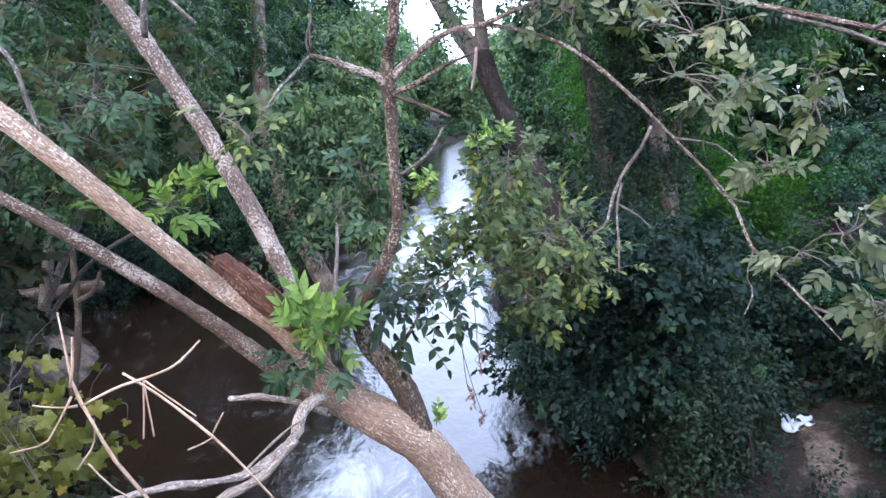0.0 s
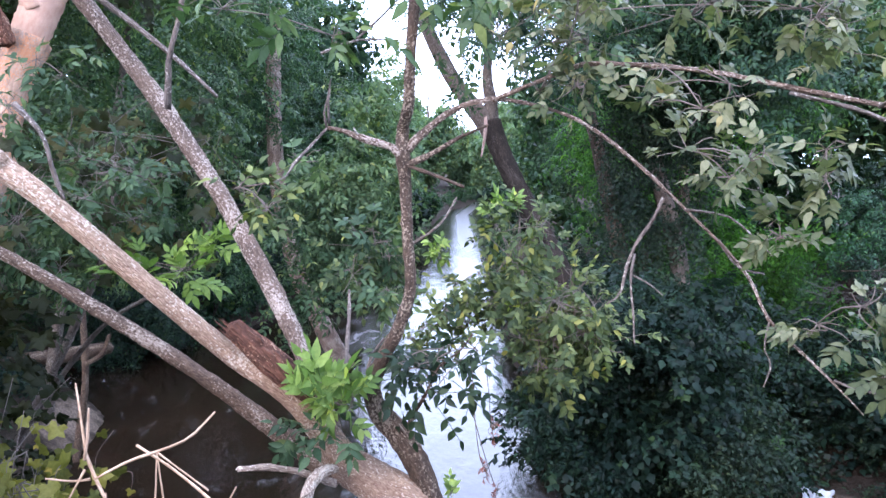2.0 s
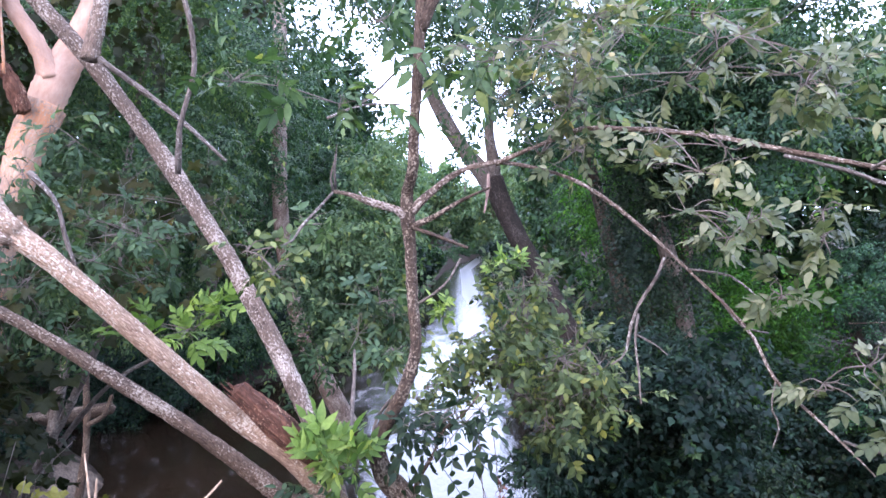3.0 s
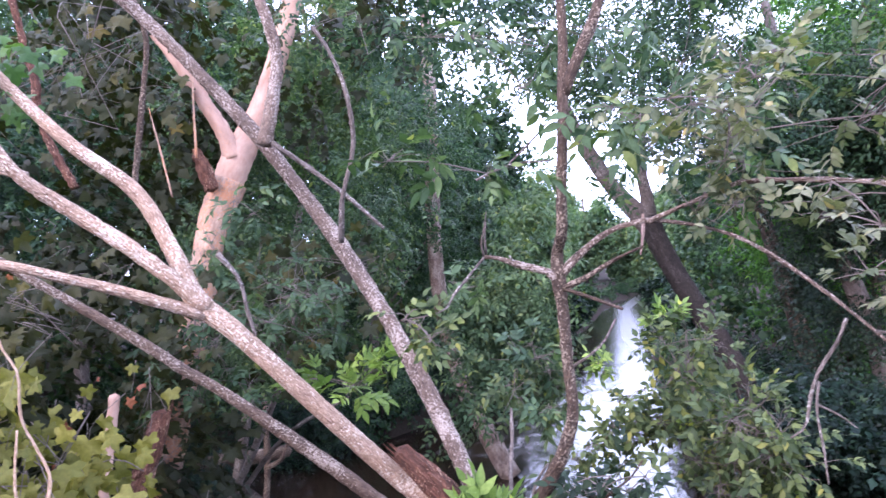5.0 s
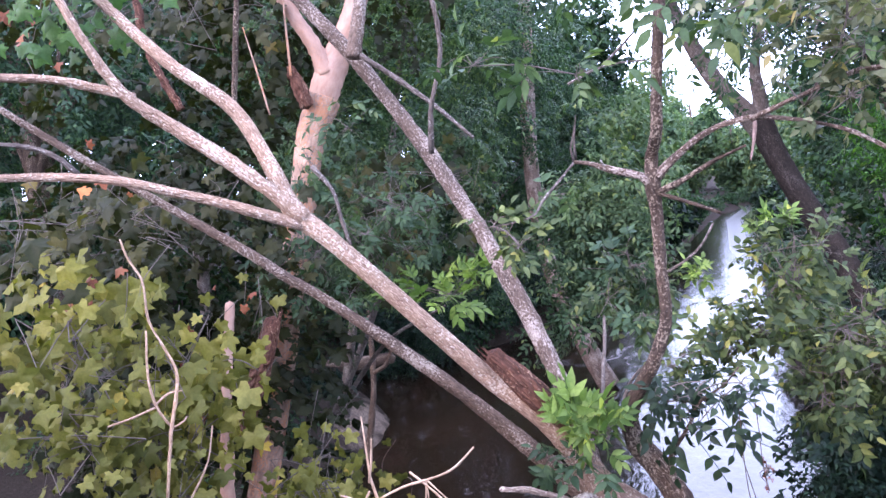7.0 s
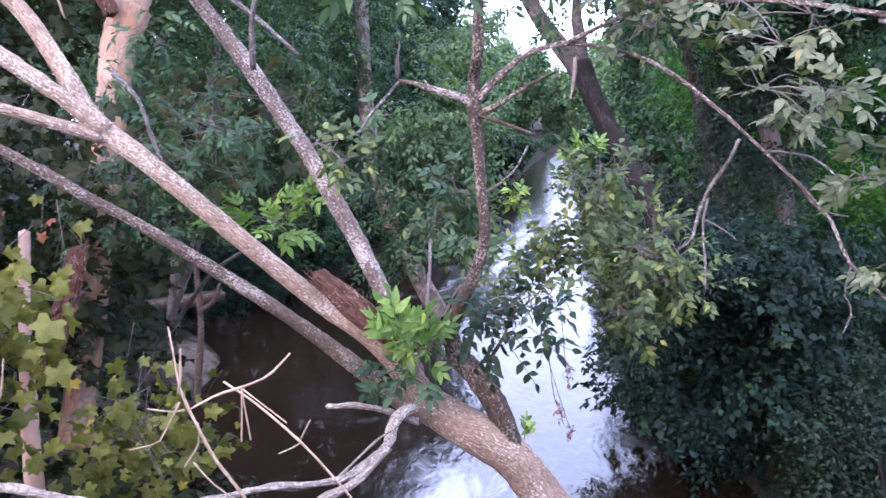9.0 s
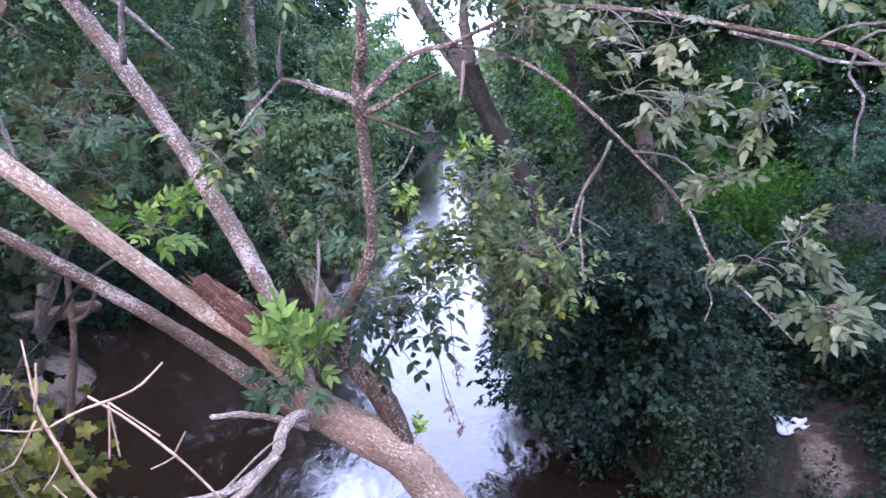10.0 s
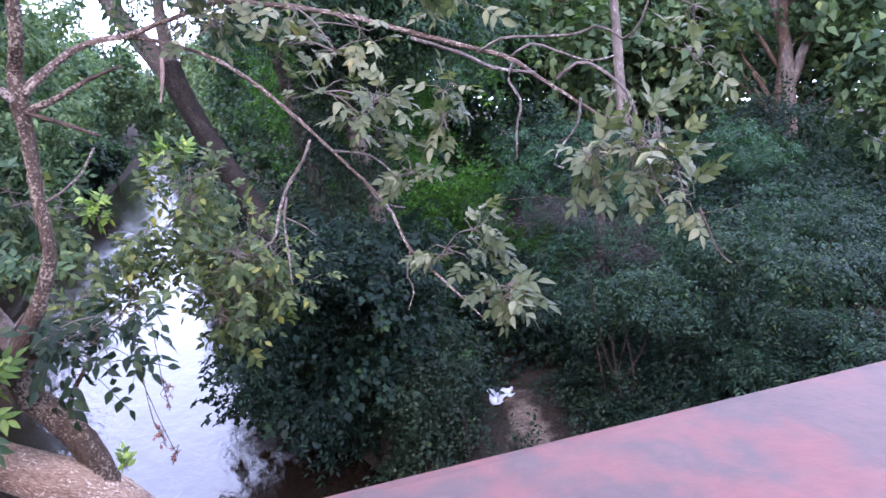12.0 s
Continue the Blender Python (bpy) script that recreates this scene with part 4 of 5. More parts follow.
limb("stalk", stalks, stalk_tan, [(-0.51, 1.35, 4.26, 0.002), (-0.53, 1.34, 4.25, 0.002), (-0.56, 1.33, 4.24, 0.002)])
limb("stalk", stalks, stalk_tan, [(-0.51, 1.35, 4.27, 0.002), (-0.50, 1.36, 4.29, 0.002), (-0.49, 1.37, 4.31, 0.001)])
limb("stalk", stalks, stalk_tan, [(-0.73, 1.24, 4.26, 0.002), (-0.69, 1.24, 4.21, 0.002), (-0.64, 1.25, 4.16, 0.002), (-0.55, 1.25, 4.08, 0.003)])
limb("vine", hanging_vine, bark_dark, [(0.07, 2.99, 4.15, 0.003), (0.08, 2.90, 4.01, 0.002), (0.09, 2.87, 3.86, 0.002), (0.11, 2.83, 3.71, 0.002), (0.13, 2.82, 3.66, 0.002)])
limb("vine", hanging_vine, bark_dark, [(0.14, 2.97, 4.10, 0.003), (0.15, 2.90, 3.99, 0.002), (0.16, 2.87, 3.86, 0.002), (0.18, 2.84, 3.76, 0.002)])
limb("vine", hanging_vine, bark_dark, [(0.08, 2.87, 3.89, 0.002), (0.14, 2.83, 3.69, 0.002), (0.19, 2.80, 3.55, 0.002)])
# sycamore saplings and dry vine at the left bank
limb("trunk", sycamore, bark_syc, [(-4.08, 4.81, 2.25, 0.141), (-3.90, 4.99, 3.30, 0.137), (-3.69, 5.06, 4.26, 0.135), (-3.57, 5.17, 4.88, 0.127), (-3.51, 5.24, 5.34, 0.131), (-3.45, 5.29, 5.65, 0.143), (-3.34, 5.37, 5.96, 0.164)], label="peeling orange and grey flaky bark")
limb("trunk_fork", sycamore, bark_syc_pale, [(-3.40, 5.33, 5.83, 0.139), (-3.26, 5.42, 6.21, 0.139), (-3.11, 5.52, 6.57, 0.110), (-3.00, 5.60, 6.92, 0.098), (-2.86, 5.71, 7.49, 0.090), (-2.71, 5.85, 8.26, 0.078)], label="smooth pale pinkish-tan bark")
limb("trunk_fork", sycamore, bark_syc_pale, [(-3.27, 5.34, 6.17, 0.090), (-3.34, 5.31, 6.41, 0.074), (-3.48, 5.25, 6.68, 0.065), (-3.61, 5.09, 7.01, 0.060), (-3.83, 5.01, 7.34, 0.052), (-4.03, 4.83, 7.68, 0.048), (-4.46, 4.66, 8.28, 0.036)])
limb("snag", sycamore, torn_wood, [(-3.35, 5.10, 5.87, 0.067), (-3.40, 5.08, 6.05, 0.063), (-3.44, 5.07, 6.16, 0.048), (-3.46, 5.06, 6.23, 0.024)])
limb("twig", sycamore, bark_dark, [(-3.04, 3.73, 5.74, 0.021), (-2.99, 3.74, 6.11, 0.021), (-2.95, 3.75, 6.42, 0.018), (-2.92, 3.75, 6.73, 0.018), (-3.01, 3.71, 7.09, 0.015), (-3.07, 3.69, 7.33, 0.012)])
limb("twig", sycamore, bark_syc, [(-3.40, 4.97, 6.14, 0.011), (-3.40, 4.96, 6.59, 0.010), (-3.39, 4.96, 6.99, 0.004)])
limb("twig", sycamore, bark_syc, [(-3.06, 4.15, 5.71, 0.008), (-3.11, 4.12, 6.01, 0.007), (-3.18, 4.09, 6.36, 0.003)])
limb("trunk", young_sycamore, bark_syc_pale, [(-3.18, 3.34, 2.09, 0.062), (-3.24, 3.42, 2.52, 0.059), (-3.29, 3.51, 2.95, 0.053), (-3.32, 3.60, 3.33, 0.047), (-3.34, 3.70, 3.80, 0.037), (-3.35, 3.83, 4.34, 0.034)], label="split pale trunk with orange heartwood")
stub(young_sycamore, [(-3.34, 3.81, 3.33, 0.065), (-3.24, 3.94, 3.77, 0.081), (-3.13, 4.09, 4.27, 0.071)], "broken_stem")
limb("vine", young_sycamore, torn_wood, [(-3.61, 3.84, 5.79, 0.032), (-3.75, 3.79, 6.09, 0.026), (-3.81, 3.76, 6.31, 0.026), (-3.83, 3.75, 6.56, 0.029), (-3.89, 3.73, 6.81, 0.023), (-3.94, 3.70, 7.11, 0.023), (-3.99, 3.68, 7.44, 0.016)], label="dry orange dead stem")
limb("limb", young_sycamore, bark_dark, [(-2.94, 2.68, 5.71, 0.021), (-3.06, 2.66, 5.93, 0.021), (-3.14, 2.64, 6.09, 0.017), (-3.22, 2.62, 6.28, 0.014), (-3.33, 2.60, 6.53, 0.012)])
limb("vine", dry_vine, stalk_tan, [(-2.32, 2.10, 3.78, 0.008), (-2.29, 2.14, 4.09, 0.008), (-2.27, 2.17, 4.24, 0.008), (-2.26, 2.18, 4.36, 0.008), (-2.32, 2.17, 4.49, 0.006), (-2.37, 2.16, 4.60, 0.006), (-2.39, 2.17, 4.78, 0.005), (-2.45, 2.16, 4.88, 0.005), (-2.47, 2.15, 4.97, 0.004)])
limb("vine", dry_vine, stalk_tan, [(-2.29, 2.15, 4.10, 0.006), (-2.35, 2.13, 4.20, 0.006), (-2.38, 2.13, 4.34, 0.005), (-2.38, 2.15, 4.55, 0.005)])
limb("vine", dry_vine, stalk_tan, [(-2.36, 2.13, 4.20, 0.005), (-2.46, 2.08, 4.16, 0.005), (-2.56, 2.04, 4.13, 0.004)])
limb("vine", dry_vine, stalk_tan, [(-2.36, 2.13, 4.21, 0.005), (-2.30, 2.16, 4.26, 0.005), (-2.24, 2.18, 4.27, 0.003)])
limb("vine", dry_vine, stalk_tan, [(-2.29, 2.15, 4.10, 0.006), (-2.24, 2.17, 4.13, 0.005), (-2.23, 2.18, 4.15, 0.003)])
limb("vine", dry_vine, stalk_tan, [(-2.31, 1.89, 3.45, 0.004), (-2.18, 1.97, 3.65, 0.004), (-2.13, 2.03, 3.81, 0.004), (-2.05, 2.09, 3.99, 0.004), (-2.04, 2.13, 4.14, 0.004)])
limb("trunk", thin_sapling, bark_dark, [(-5.68, 9.50, 0.49, 0.058), (-5.69, 9.74, 1.07, 0.059), (-5.72, 9.97, 1.61, 0.049), (-5.82, 10.20, 2.27, 0.050), (-6.02, 10.55, 3.11, 0.041)])
limb("branch", thin_sapling, bark_dark, [(-5.73, 10.02, 1.85, 0.040), (-5.51, 10.12, 1.99, 0.040), (-5.42, 10.21, 2.27, 0.030)])
limb("log", fallen_log, bark_dark, [(-9.33, 12.48, 0.91, 0.141), (-8.59, 12.73, 1.04, 0.154), (-7.73, 13.00, 1.11, 0.154), (-7.02, 13.23, 1.20, 0.129)])
# trunks of the farther trees
limb("trunk", bank_tree, bark_lichen, [(-2.54, 15.58, 0.00, 0.248), (-2.86, 15.60, 0.57, 0.233), (-3.23, 15.58, 1.35, 0.217), (-3.60, 15.56, 2.17, 0.200), (-3.88, 15.59, 3.17, 0.185), (-4.06, 15.62, 4.21, 0.182), (-4.14, 15.65, 5.23, 0.180), (-4.16, 15.70, 6.34, 0.178), (-4.18, 15.88, 7.55, 0.176), (-4.24, 16.23, 9.49, 0.163), (-4.43, 16.85, 12.17, 0.125)])
# trunk coloured darker than its bark, for the shade of the canopy
limb("trunk", tilted_tree, bark_black, [(2.78, 11.26, 0.86, 0.262), (2.31, 11.41, 1.97, 0.240), (2.00, 11.40, 2.83, 0.196), (1.71, 11.45, 3.46, 0.185), (1.31, 11.51, 4.18, 0.174), (0.97, 11.56, 4.84, 0.172), (0.74, 11.58, 5.35, 0.180), (0.63, 11.65, 5.67, 0.189)])
limb("limb", tilted_tree, bark_grey, [(0.70, 11.60, 5.44, 0.171), (0.44, 11.68, 5.81, 0.161), (0.15, 11.77, 6.18, 0.142), (-0.09, 11.85, 6.55, 0.133), (-0.46, 12.02, 7.29, 0.114), (-0.89, 12.28, 8.40, 0.085)])
limb("limb", tilted_tree, bark_grey, [(0.65, 11.63, 5.58, 0.142), (0.64, 11.72, 6.00, 0.114), (0.58, 11.83, 6.46, 0.085), (0.63, 11.98, 7.10, 0.066), (0.72, 12.28, 8.40, 0.038), (0.91, 12.56, 9.60, 0.014)])
limb("torn_bark", tilted_tree, torn_pale, [(0.54, 11.36, 5.75, 0.023), (0.53, 11.26, 5.52, 0.032), (0.50, 11.20, 5.30, 0.023), (0.46, 11.16, 5.09, 0.014)], label="strip of torn pale pinkish wood hanging")
limb("trunk", ivy_tree, bark_grey, [(4.12, 10.96, 0.45, 0.238), (4.04, 11.22, 1.61, 0.198), (3.99, 11.45, 2.57, 0.168), (3.95, 11.62, 3.34, 0.158), (3.77, 11.83, 4.21, 0.148), (3.52, 12.07, 5.27, 0.139), (3.33, 12.34, 6.43, 0.129), (3.13, 12.69, 7.97, 0.109), (2.93, 13.05, 9.51, 0.079)])
limb("trunk", ivy_tree, bark_dark, [(3.36, 11.80, 1.86, 0.155), (3.11, 12.08, 3.07, 0.155), (2.87, 12.38, 4.38, 0.144), (2.64, 12.63, 5.48, 0.124), (2.33, 12.91, 6.69, 0.103), (2.02, 13.24, 8.10, 0.083)])
limb("trunk", grove_tree, bark_grey, [(17.89, 14.26, 3.91, 0.203), (18.00, 14.65, 5.73, 0.186), (18.02, 14.93, 6.89, 0.169), (17.96, 15.20, 7.88, 0.169), (18.05, 15.76, 10.36, 0.186), (18.37, 16.63, 14.48, 0.135)])
limb("limb", grove_tree, bark_grey, [(18.00, 14.57, 5.40, 0.152), (18.44, 14.62, 6.39, 0.152), (18.92, 14.65, 7.38, 0.135), (19.32, 14.71, 8.36, 0.118), (20.14, 15.04, 11.17, 0.085)])
limb("trunk", slim_tree, bark_grey, [(11.35, 13.83, 4.11, 0.144), (11.41, 14.25, 5.93, 0.129), (11.45, 14.47, 6.92, 0.115), (11.47, 14.74, 8.04, 0.101), (11.62, 15.39, 10.99, 0.072)])
# leaf sprays of the near trees
leaf_cluster(leaning, (1.64, 1.46, 4.77), (0.08, 0.08, 0.08), 15, "pale", 0.84)
leaf_cluster(leaning, (1.64, 1.57, 5.21), (0.17, 0.13, 0.09), 15, "pale", 0.84)
leaf_cluster(leaning, (1.54, 1.57, 4.88), (0.15, 0.15, 0.14), 42, "pale", 0.84)
leaf_cluster(leaning, (1.47, 1.63, 4.87), (0.07, 0.07, 0.07), 9, "pale", 0.84)
leaf_cluster(leaning, (1.18, 1.71, 4.43), (0.11, 0.10, 0.09), 20, "pale", 0.84)
leaf_cluster(leaning, (0.90, 2.13, 5.01), (0.20, 0.15, 0.09), 28, "pale", 0.84)
leaf_cluster(leaning, (1.12, 2.11, 5.05), (0.11, 0.11, 0.11), 18, "pale", 0.84)
leaf_cluster(leaning, (1.10, 1.91, 4.62), (0.11, 0.11, 0.11), 18, "pale", 0.84)
leaf_cluster(leaning, (1.18, 2.21, 5.42), (0.24, 0.22, 0.20), 32, "pale", 0.84)
leaf_cluster(leaning, (1.01, 2.10, 4.79), (0.08, 0.08, 0.08), 10, "pale", 0.84)
leaf_cluster(leaning, (0.84, 2.31, 5.55), (0.47, 0.34, 0.21), 58, "pale", 0.84)
leaf_cluster(leaning, (0.82, 2.41, 5.27), (0.24, 0.18, 0.12), 35, "pale", 0.84)
leaf_cluster(leaning, (0.47, 2.56, 5.30), (0.19, 0.15, 0.11), 11, "pale", 0.84)
leaf_cluster(leaning, (0.39, 2.51, 5.68), (0.34, 0.26, 0.19), 28, "pale", 0.84)
leaf_cluster(leaning, (0.39, 2.72, 5.43), (0.27, 0.24, 0.21), 32, "pale", 0.84)
leaf_cluster(leaning, (0.56, 2.77, 5.84), (0.27, 0.23, 0.19), 30, "pale", 0.84)
leaf_cluster(leaning, (-0.82, 2.59, 4.88), (0.12, 0.10, 0.10), 26, "olive", 0.75)
leaf_cluster(leaning, (-0.66, 2.56, 5.54), (0.23, 0.17, 0.11), 16, "dull", 1.00)
leaf_cluster(leaning, (0.15, 2.84, 5.68), (0.30, 0.25, 0.21), 22, "dull", 1.00)
leaf_cluster(leaning, (-0.75, 3.01, 5.14), (0.29, 0.22, 0.15), 9, "dull", 0.70)
leaf_cluster(leaning, (-0.56, 2.90, 4.01), (0.15, 0.13, 0.12), 34, "bright", 0.84)
leaf_cluster(hanging_vine, (0.17, 2.86, 3.81), (0.02, 0.02, 0.09), 9, "dried", 0.60)
leaf_cluster(hanging_vine, (0.14, 2.82, 3.64), (0.02, 0.02, 0.06), 8, "dried", 0.60)
leaf_cluster(hanging_vine, (0.19, 2.80, 3.57), (0.01, 0.02, 0.04), 4, "dried", 0.60)
leaf_cluster(leaning, (-0.01, 2.84, 3.52), (0.03, 0.04, 0.06), 3, "bright", 0.45)
leaf_cluster(leaning, (-0.60, 2.92, 3.79), (0.15, 0.12, 0.09), 16, "dull", 0.80)
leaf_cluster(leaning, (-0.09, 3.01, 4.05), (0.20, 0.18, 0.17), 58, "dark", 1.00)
leaf_cluster(leaning, (-0.68, 3.07, 6.17), (0.38, 0.30, 0.22), 18, "dull", 1.00)
leaf_cluster(young_sycamore, (-2.81, 2.32, 6.15), (0.32, 0.30, 0.22), 90, "maple", 0.70)
leaf_cluster(leaning, (0.10, 3.77, 6.38), (0.37, 0.50, 0.15), 22, "dull", 1.00)
leaf_cluster(leaning, (0.86, 4.05, 5.86), (0.33, 0.50, 0.37), 30, "dull", 1.00)
leaf_cluster(young_sycamore, (-3.24, 2.39, 3.88), (0.55, 0.40, 0.27), 132, "lobed", 0.57)
leaf_cluster(young_sycamore, (-3.15, 2.73, 4.79), (0.04, 0.10, 0.04), 1, "rust", 0.60)
leaf_cluster(young_sycamore, (-3.37, 2.61, 4.55), (0.39, 0.10, 0.29), 5, "rust", 0.60)
leaf_cluster(young_sycamore, (-3.45, 2.66, 4.33), (0.60, 0.50, 0.44), 180, "lobed", 0.73)
leaf_cluster(young_sycamore, (-2.89, 2.87, 4.03), (0.43, 0.40, 0.53), 132, "lobed", 0.69)
leaf_cluster(young_sycamore, (-3.10, 2.89, 3.71), (0.46, 0.40, 0.49), 156, "lobed", 0.58)
leaf_cluster(young_sycamore, (-3.02, 3.02, 4.15), (0.40, 0.20, 0.43), 7, "rust", 0.55)
leaf_cluster(leaning, (0.65, 3.90, 4.12), (0.30, 0.30, 0.24), 170, "olive", 0.90)
leaf_cluster(leaning, (0.56, 3.84, 3.86), (0.19, 0.30, 0.14), 70, "olive", 0.90)
leaf_cluster(leaning, (0.83, 3.90, 4.10), (0.14, 0.30, 0.17), 36, "olive", 0.90)
leaf_cluster(young_sycamore, (-3.36, 2.91, 5.35), (0.20, 0.10, 0.17), 5, "rust", 0.60)
leaf_cluster(leaning, (0.37, 4.18, 4.44), (0.17, 0.25, 0.30), 110, "olive", 0.90)
leaf_cluster(leaning, (0.06, 4.10, 4.09), (0.16, 0.16, 0.16), 36, "olive", 0.90)
leaf_cluster(leaning, (-0.56, 4.17, 6.53), (0.60, 0.60, 0.25), 34, "dull", 1.00)
leaf_cluster(leaning, (0.35, 4.34, 4.69), (0.08, 0.08, 0.08), 5, "bright", 0.70)
leaf_cluster(leaning, (-0.12, 4.28, 4.44), (0.07, 0.07, 0.07), 5, "bright", 0.55)
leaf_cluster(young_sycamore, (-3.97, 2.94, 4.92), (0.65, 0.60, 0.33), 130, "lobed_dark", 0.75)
leaf_cluster(young_sycamore, (-2.71, 3.93, 2.90), (0.29, 0.30, 0.22), 60, "lobed", 0.53)
leaf_cluster(leaning, (0.40, 4.72, 6.18), (0.41, 0.60, 0.52), 44, "dull", 1.00)
leaf_cluster(leaning, (-0.55, 4.42, 4.42), (0.26, 0.24, 0.22), 18, "dull", 1.00)
leaf_cluster(young_sycamore, (-2.50, 3.45, 3.06), (0.41, 0.40, 0.37), 156, "lobed", 0.57)
leaf_cluster(young_sycamore, (-2.03, 3.58, 3.02), (0.15, 0.30, 0.15), 17, "lobed", 0.57)
leaf_cluster(leaning, (-0.56, 4.56, 4.31), (0.35, 0.40, 0.23), 70, "olive", 0.95)
leaf_cluster(sycamore, (-4.27, 3.29, 6.38), (0.35, 0.30, 0.23), 9, "rust", 0.70)
leaf_cluster(young_sycamore, (-3.00, 3.62, 4.42), (0.19, 0.10, 0.12), 3, "rust", 0.60)
leaf_cluster(sapling, (-2.11, 4.93, 4.13), (0.32, 0.30, 0.21), 34, "bright", 1.00)
leaf_cluster(sapling, (-2.45, 4.76, 4.86), (0.41, 0.50, 0.32), 60, "dull", 1.00)
leaf_cluster(sapling, (-2.99, 4.70, 4.42), (0.27, 0.40, 0.41), 50, "dull", 1.00)
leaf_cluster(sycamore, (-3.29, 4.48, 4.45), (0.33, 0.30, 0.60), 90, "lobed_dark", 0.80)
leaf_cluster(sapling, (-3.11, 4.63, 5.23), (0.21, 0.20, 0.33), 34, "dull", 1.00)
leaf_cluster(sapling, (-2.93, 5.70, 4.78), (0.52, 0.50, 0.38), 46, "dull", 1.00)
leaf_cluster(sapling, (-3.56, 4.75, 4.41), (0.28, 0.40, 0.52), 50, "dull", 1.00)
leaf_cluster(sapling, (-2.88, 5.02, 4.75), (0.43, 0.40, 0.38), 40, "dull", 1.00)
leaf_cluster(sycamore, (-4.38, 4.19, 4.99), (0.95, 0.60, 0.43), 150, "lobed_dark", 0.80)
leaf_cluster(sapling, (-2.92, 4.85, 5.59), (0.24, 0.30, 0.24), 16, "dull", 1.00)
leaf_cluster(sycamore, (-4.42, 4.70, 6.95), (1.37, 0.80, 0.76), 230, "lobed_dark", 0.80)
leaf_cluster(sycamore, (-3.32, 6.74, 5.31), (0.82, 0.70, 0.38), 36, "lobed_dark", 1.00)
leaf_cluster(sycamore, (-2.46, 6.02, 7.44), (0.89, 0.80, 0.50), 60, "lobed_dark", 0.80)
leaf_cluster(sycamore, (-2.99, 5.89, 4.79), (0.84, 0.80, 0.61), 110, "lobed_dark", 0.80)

leaf_cluster(leaning, (0.06, 4.15, 4.28), (0.14, 0.16, 0.12), 26, "olive", 0.85)
leaf_cluster(leaning, (0.20, 4.11, 4.11), (0.15, 0.16, 0.12), 34, "olive", 0.85)
leaf_cluster(leaning, (-0.07, 4.00, 4.08), (0.13, 0.16, 0.11), 26, "olive", 0.80)
leaf_cluster(leaning, (-0.19, 3.88, 4.00), (0.11, 0.14, 0.10), 20, "olive", 0.80)
leaf_cluster(leaning, (0.39, 4.59, 4.42), (0.20, 0.20, 0.16), 30, "dull", 0.80)
leaf_cluster(leaning, (0.41, 4.64, 4.64), (0.12, 0.14, 0.10), 10, "bright", 0.60)
leaf_cluster(leaning, (-0.39, 4.04, 4.28), (0.14, 0.16, 0.13), 20, "dull", 0.85)
leaf_cluster(leaning, (-0.15, 4.38, 4.43), (0.07, 0.07, 0.07), 7, "bright", 0.60)
leaf_cluster(leaning, (0.63, 4.11, 4.13), (0.20, 0.20, 0.10), 14, "bright", 0.50)
leaf_cluster(leaning, (0.77, 4.07, 3.95), (0.20, 0.20, 0.14), 40, "olive", 0.85)
leaf_cluster(leaning, (-0.50, 4.38, 4.41), (0.20, 0.20, 0.14), 22, "dull", 0.90)

joined_rest()
# roots of the near trees down to their soil
limb("trunk", sapling, bark_grey, [(-5.5, 6.6, 0.6, 0.05), (-4.2, 6.2, 2.4, 0.04), (-3.0, 5.7, 4.3, 0.03), (-2.8, 5.5, 5.0, 0.015)])
limb("branch", sapling, bark_grey, [(-4.2, 6.2, 2.4, 0.03), (-3.0, 5.5, 3.6, 0.02), (-2.1, 4.95, 4.1, 0.01)])
limb("stalk_base", stalks, stalk_tan, [(-0.05, 1.3, 3.2, 0.008), (0.15, 1.2, 2.2, 0.012), (0.3, 1.0, 0.2, 0.02)])


# ---- farther trees and shrubs ----
def trunk_to(parent, base, top, r, mat, seed):
    rng = np.random.default_rng(seed)
    b, t = np.array(base, float), np.array(top, float)
    pts = [(*(b + (0, 0, -0.3)), r * 1.35)]
    for k in (0.12, 0.35, 0.6, 0.85, 1.0):
        w = rng.normal(0, 0.14, 3) * (1, 1, 0) * min(1, k * 3)
        pts.append((*(b + (t - b) * k + w), r * (1.1 - 0.85 * k)))
    return limb("trunk", parent, mat, pts)


def tree(name, x, y, top, lobes, n, kind, mat, bark, r=0.16, size=1.0, seed=0, thin=-0.25, label="", lean=(0, 0), group="", crown="", boughs=True):
    z = float(ground_height(x, y))
    t = thing(name, (x, y, z), label, "tree", group)
    trunk_to(t, (x, y, z), (x + lean[0], y + lean[1], top), r, bark, seed)
    rng = np.random.default_rng(seed + 5)
    for c in lobes if boughs else ():
        k = float(np.clip((c[2] - z) / (top - z) - 0.18, 0.15, 0.9))
        a = np.array([x + lean[0] * k, y + lean[1] * k, z + (top - z) * k])
        b = np.array(c[:3])
        m = (a + b) / 2 + rng.normal(0, 0.15, 3)
        m[2] += 0.25
        limb("bough", t, bark, [(*a, r * 0.36), (*m, r * 0.22), (*b, r * 0.08)])
    foliage("crown", t, mat, kind, lobes, n, size, seed, thin, label=crown)
    return t


def cloud(x, y, z, rx, ry, rz, k, seed, flat=0.8):
    """k smaller lobes spread over one large ellipsoid."""
    rng = np.random.default_rng(seed)
    out = []
    for _ in range(k):
        u = rng.normal(0, 1, 3)
        u *= rng.uniform(0.35, 0.95) / np.linalg.norm(u)
        s = rng.uniform(0.3, 0.5)
        out.append((x + u[0] * rx, y + u[1] * ry, z + u[2] * rz, rx * s, ry * s, rz * s * flat))
    return out


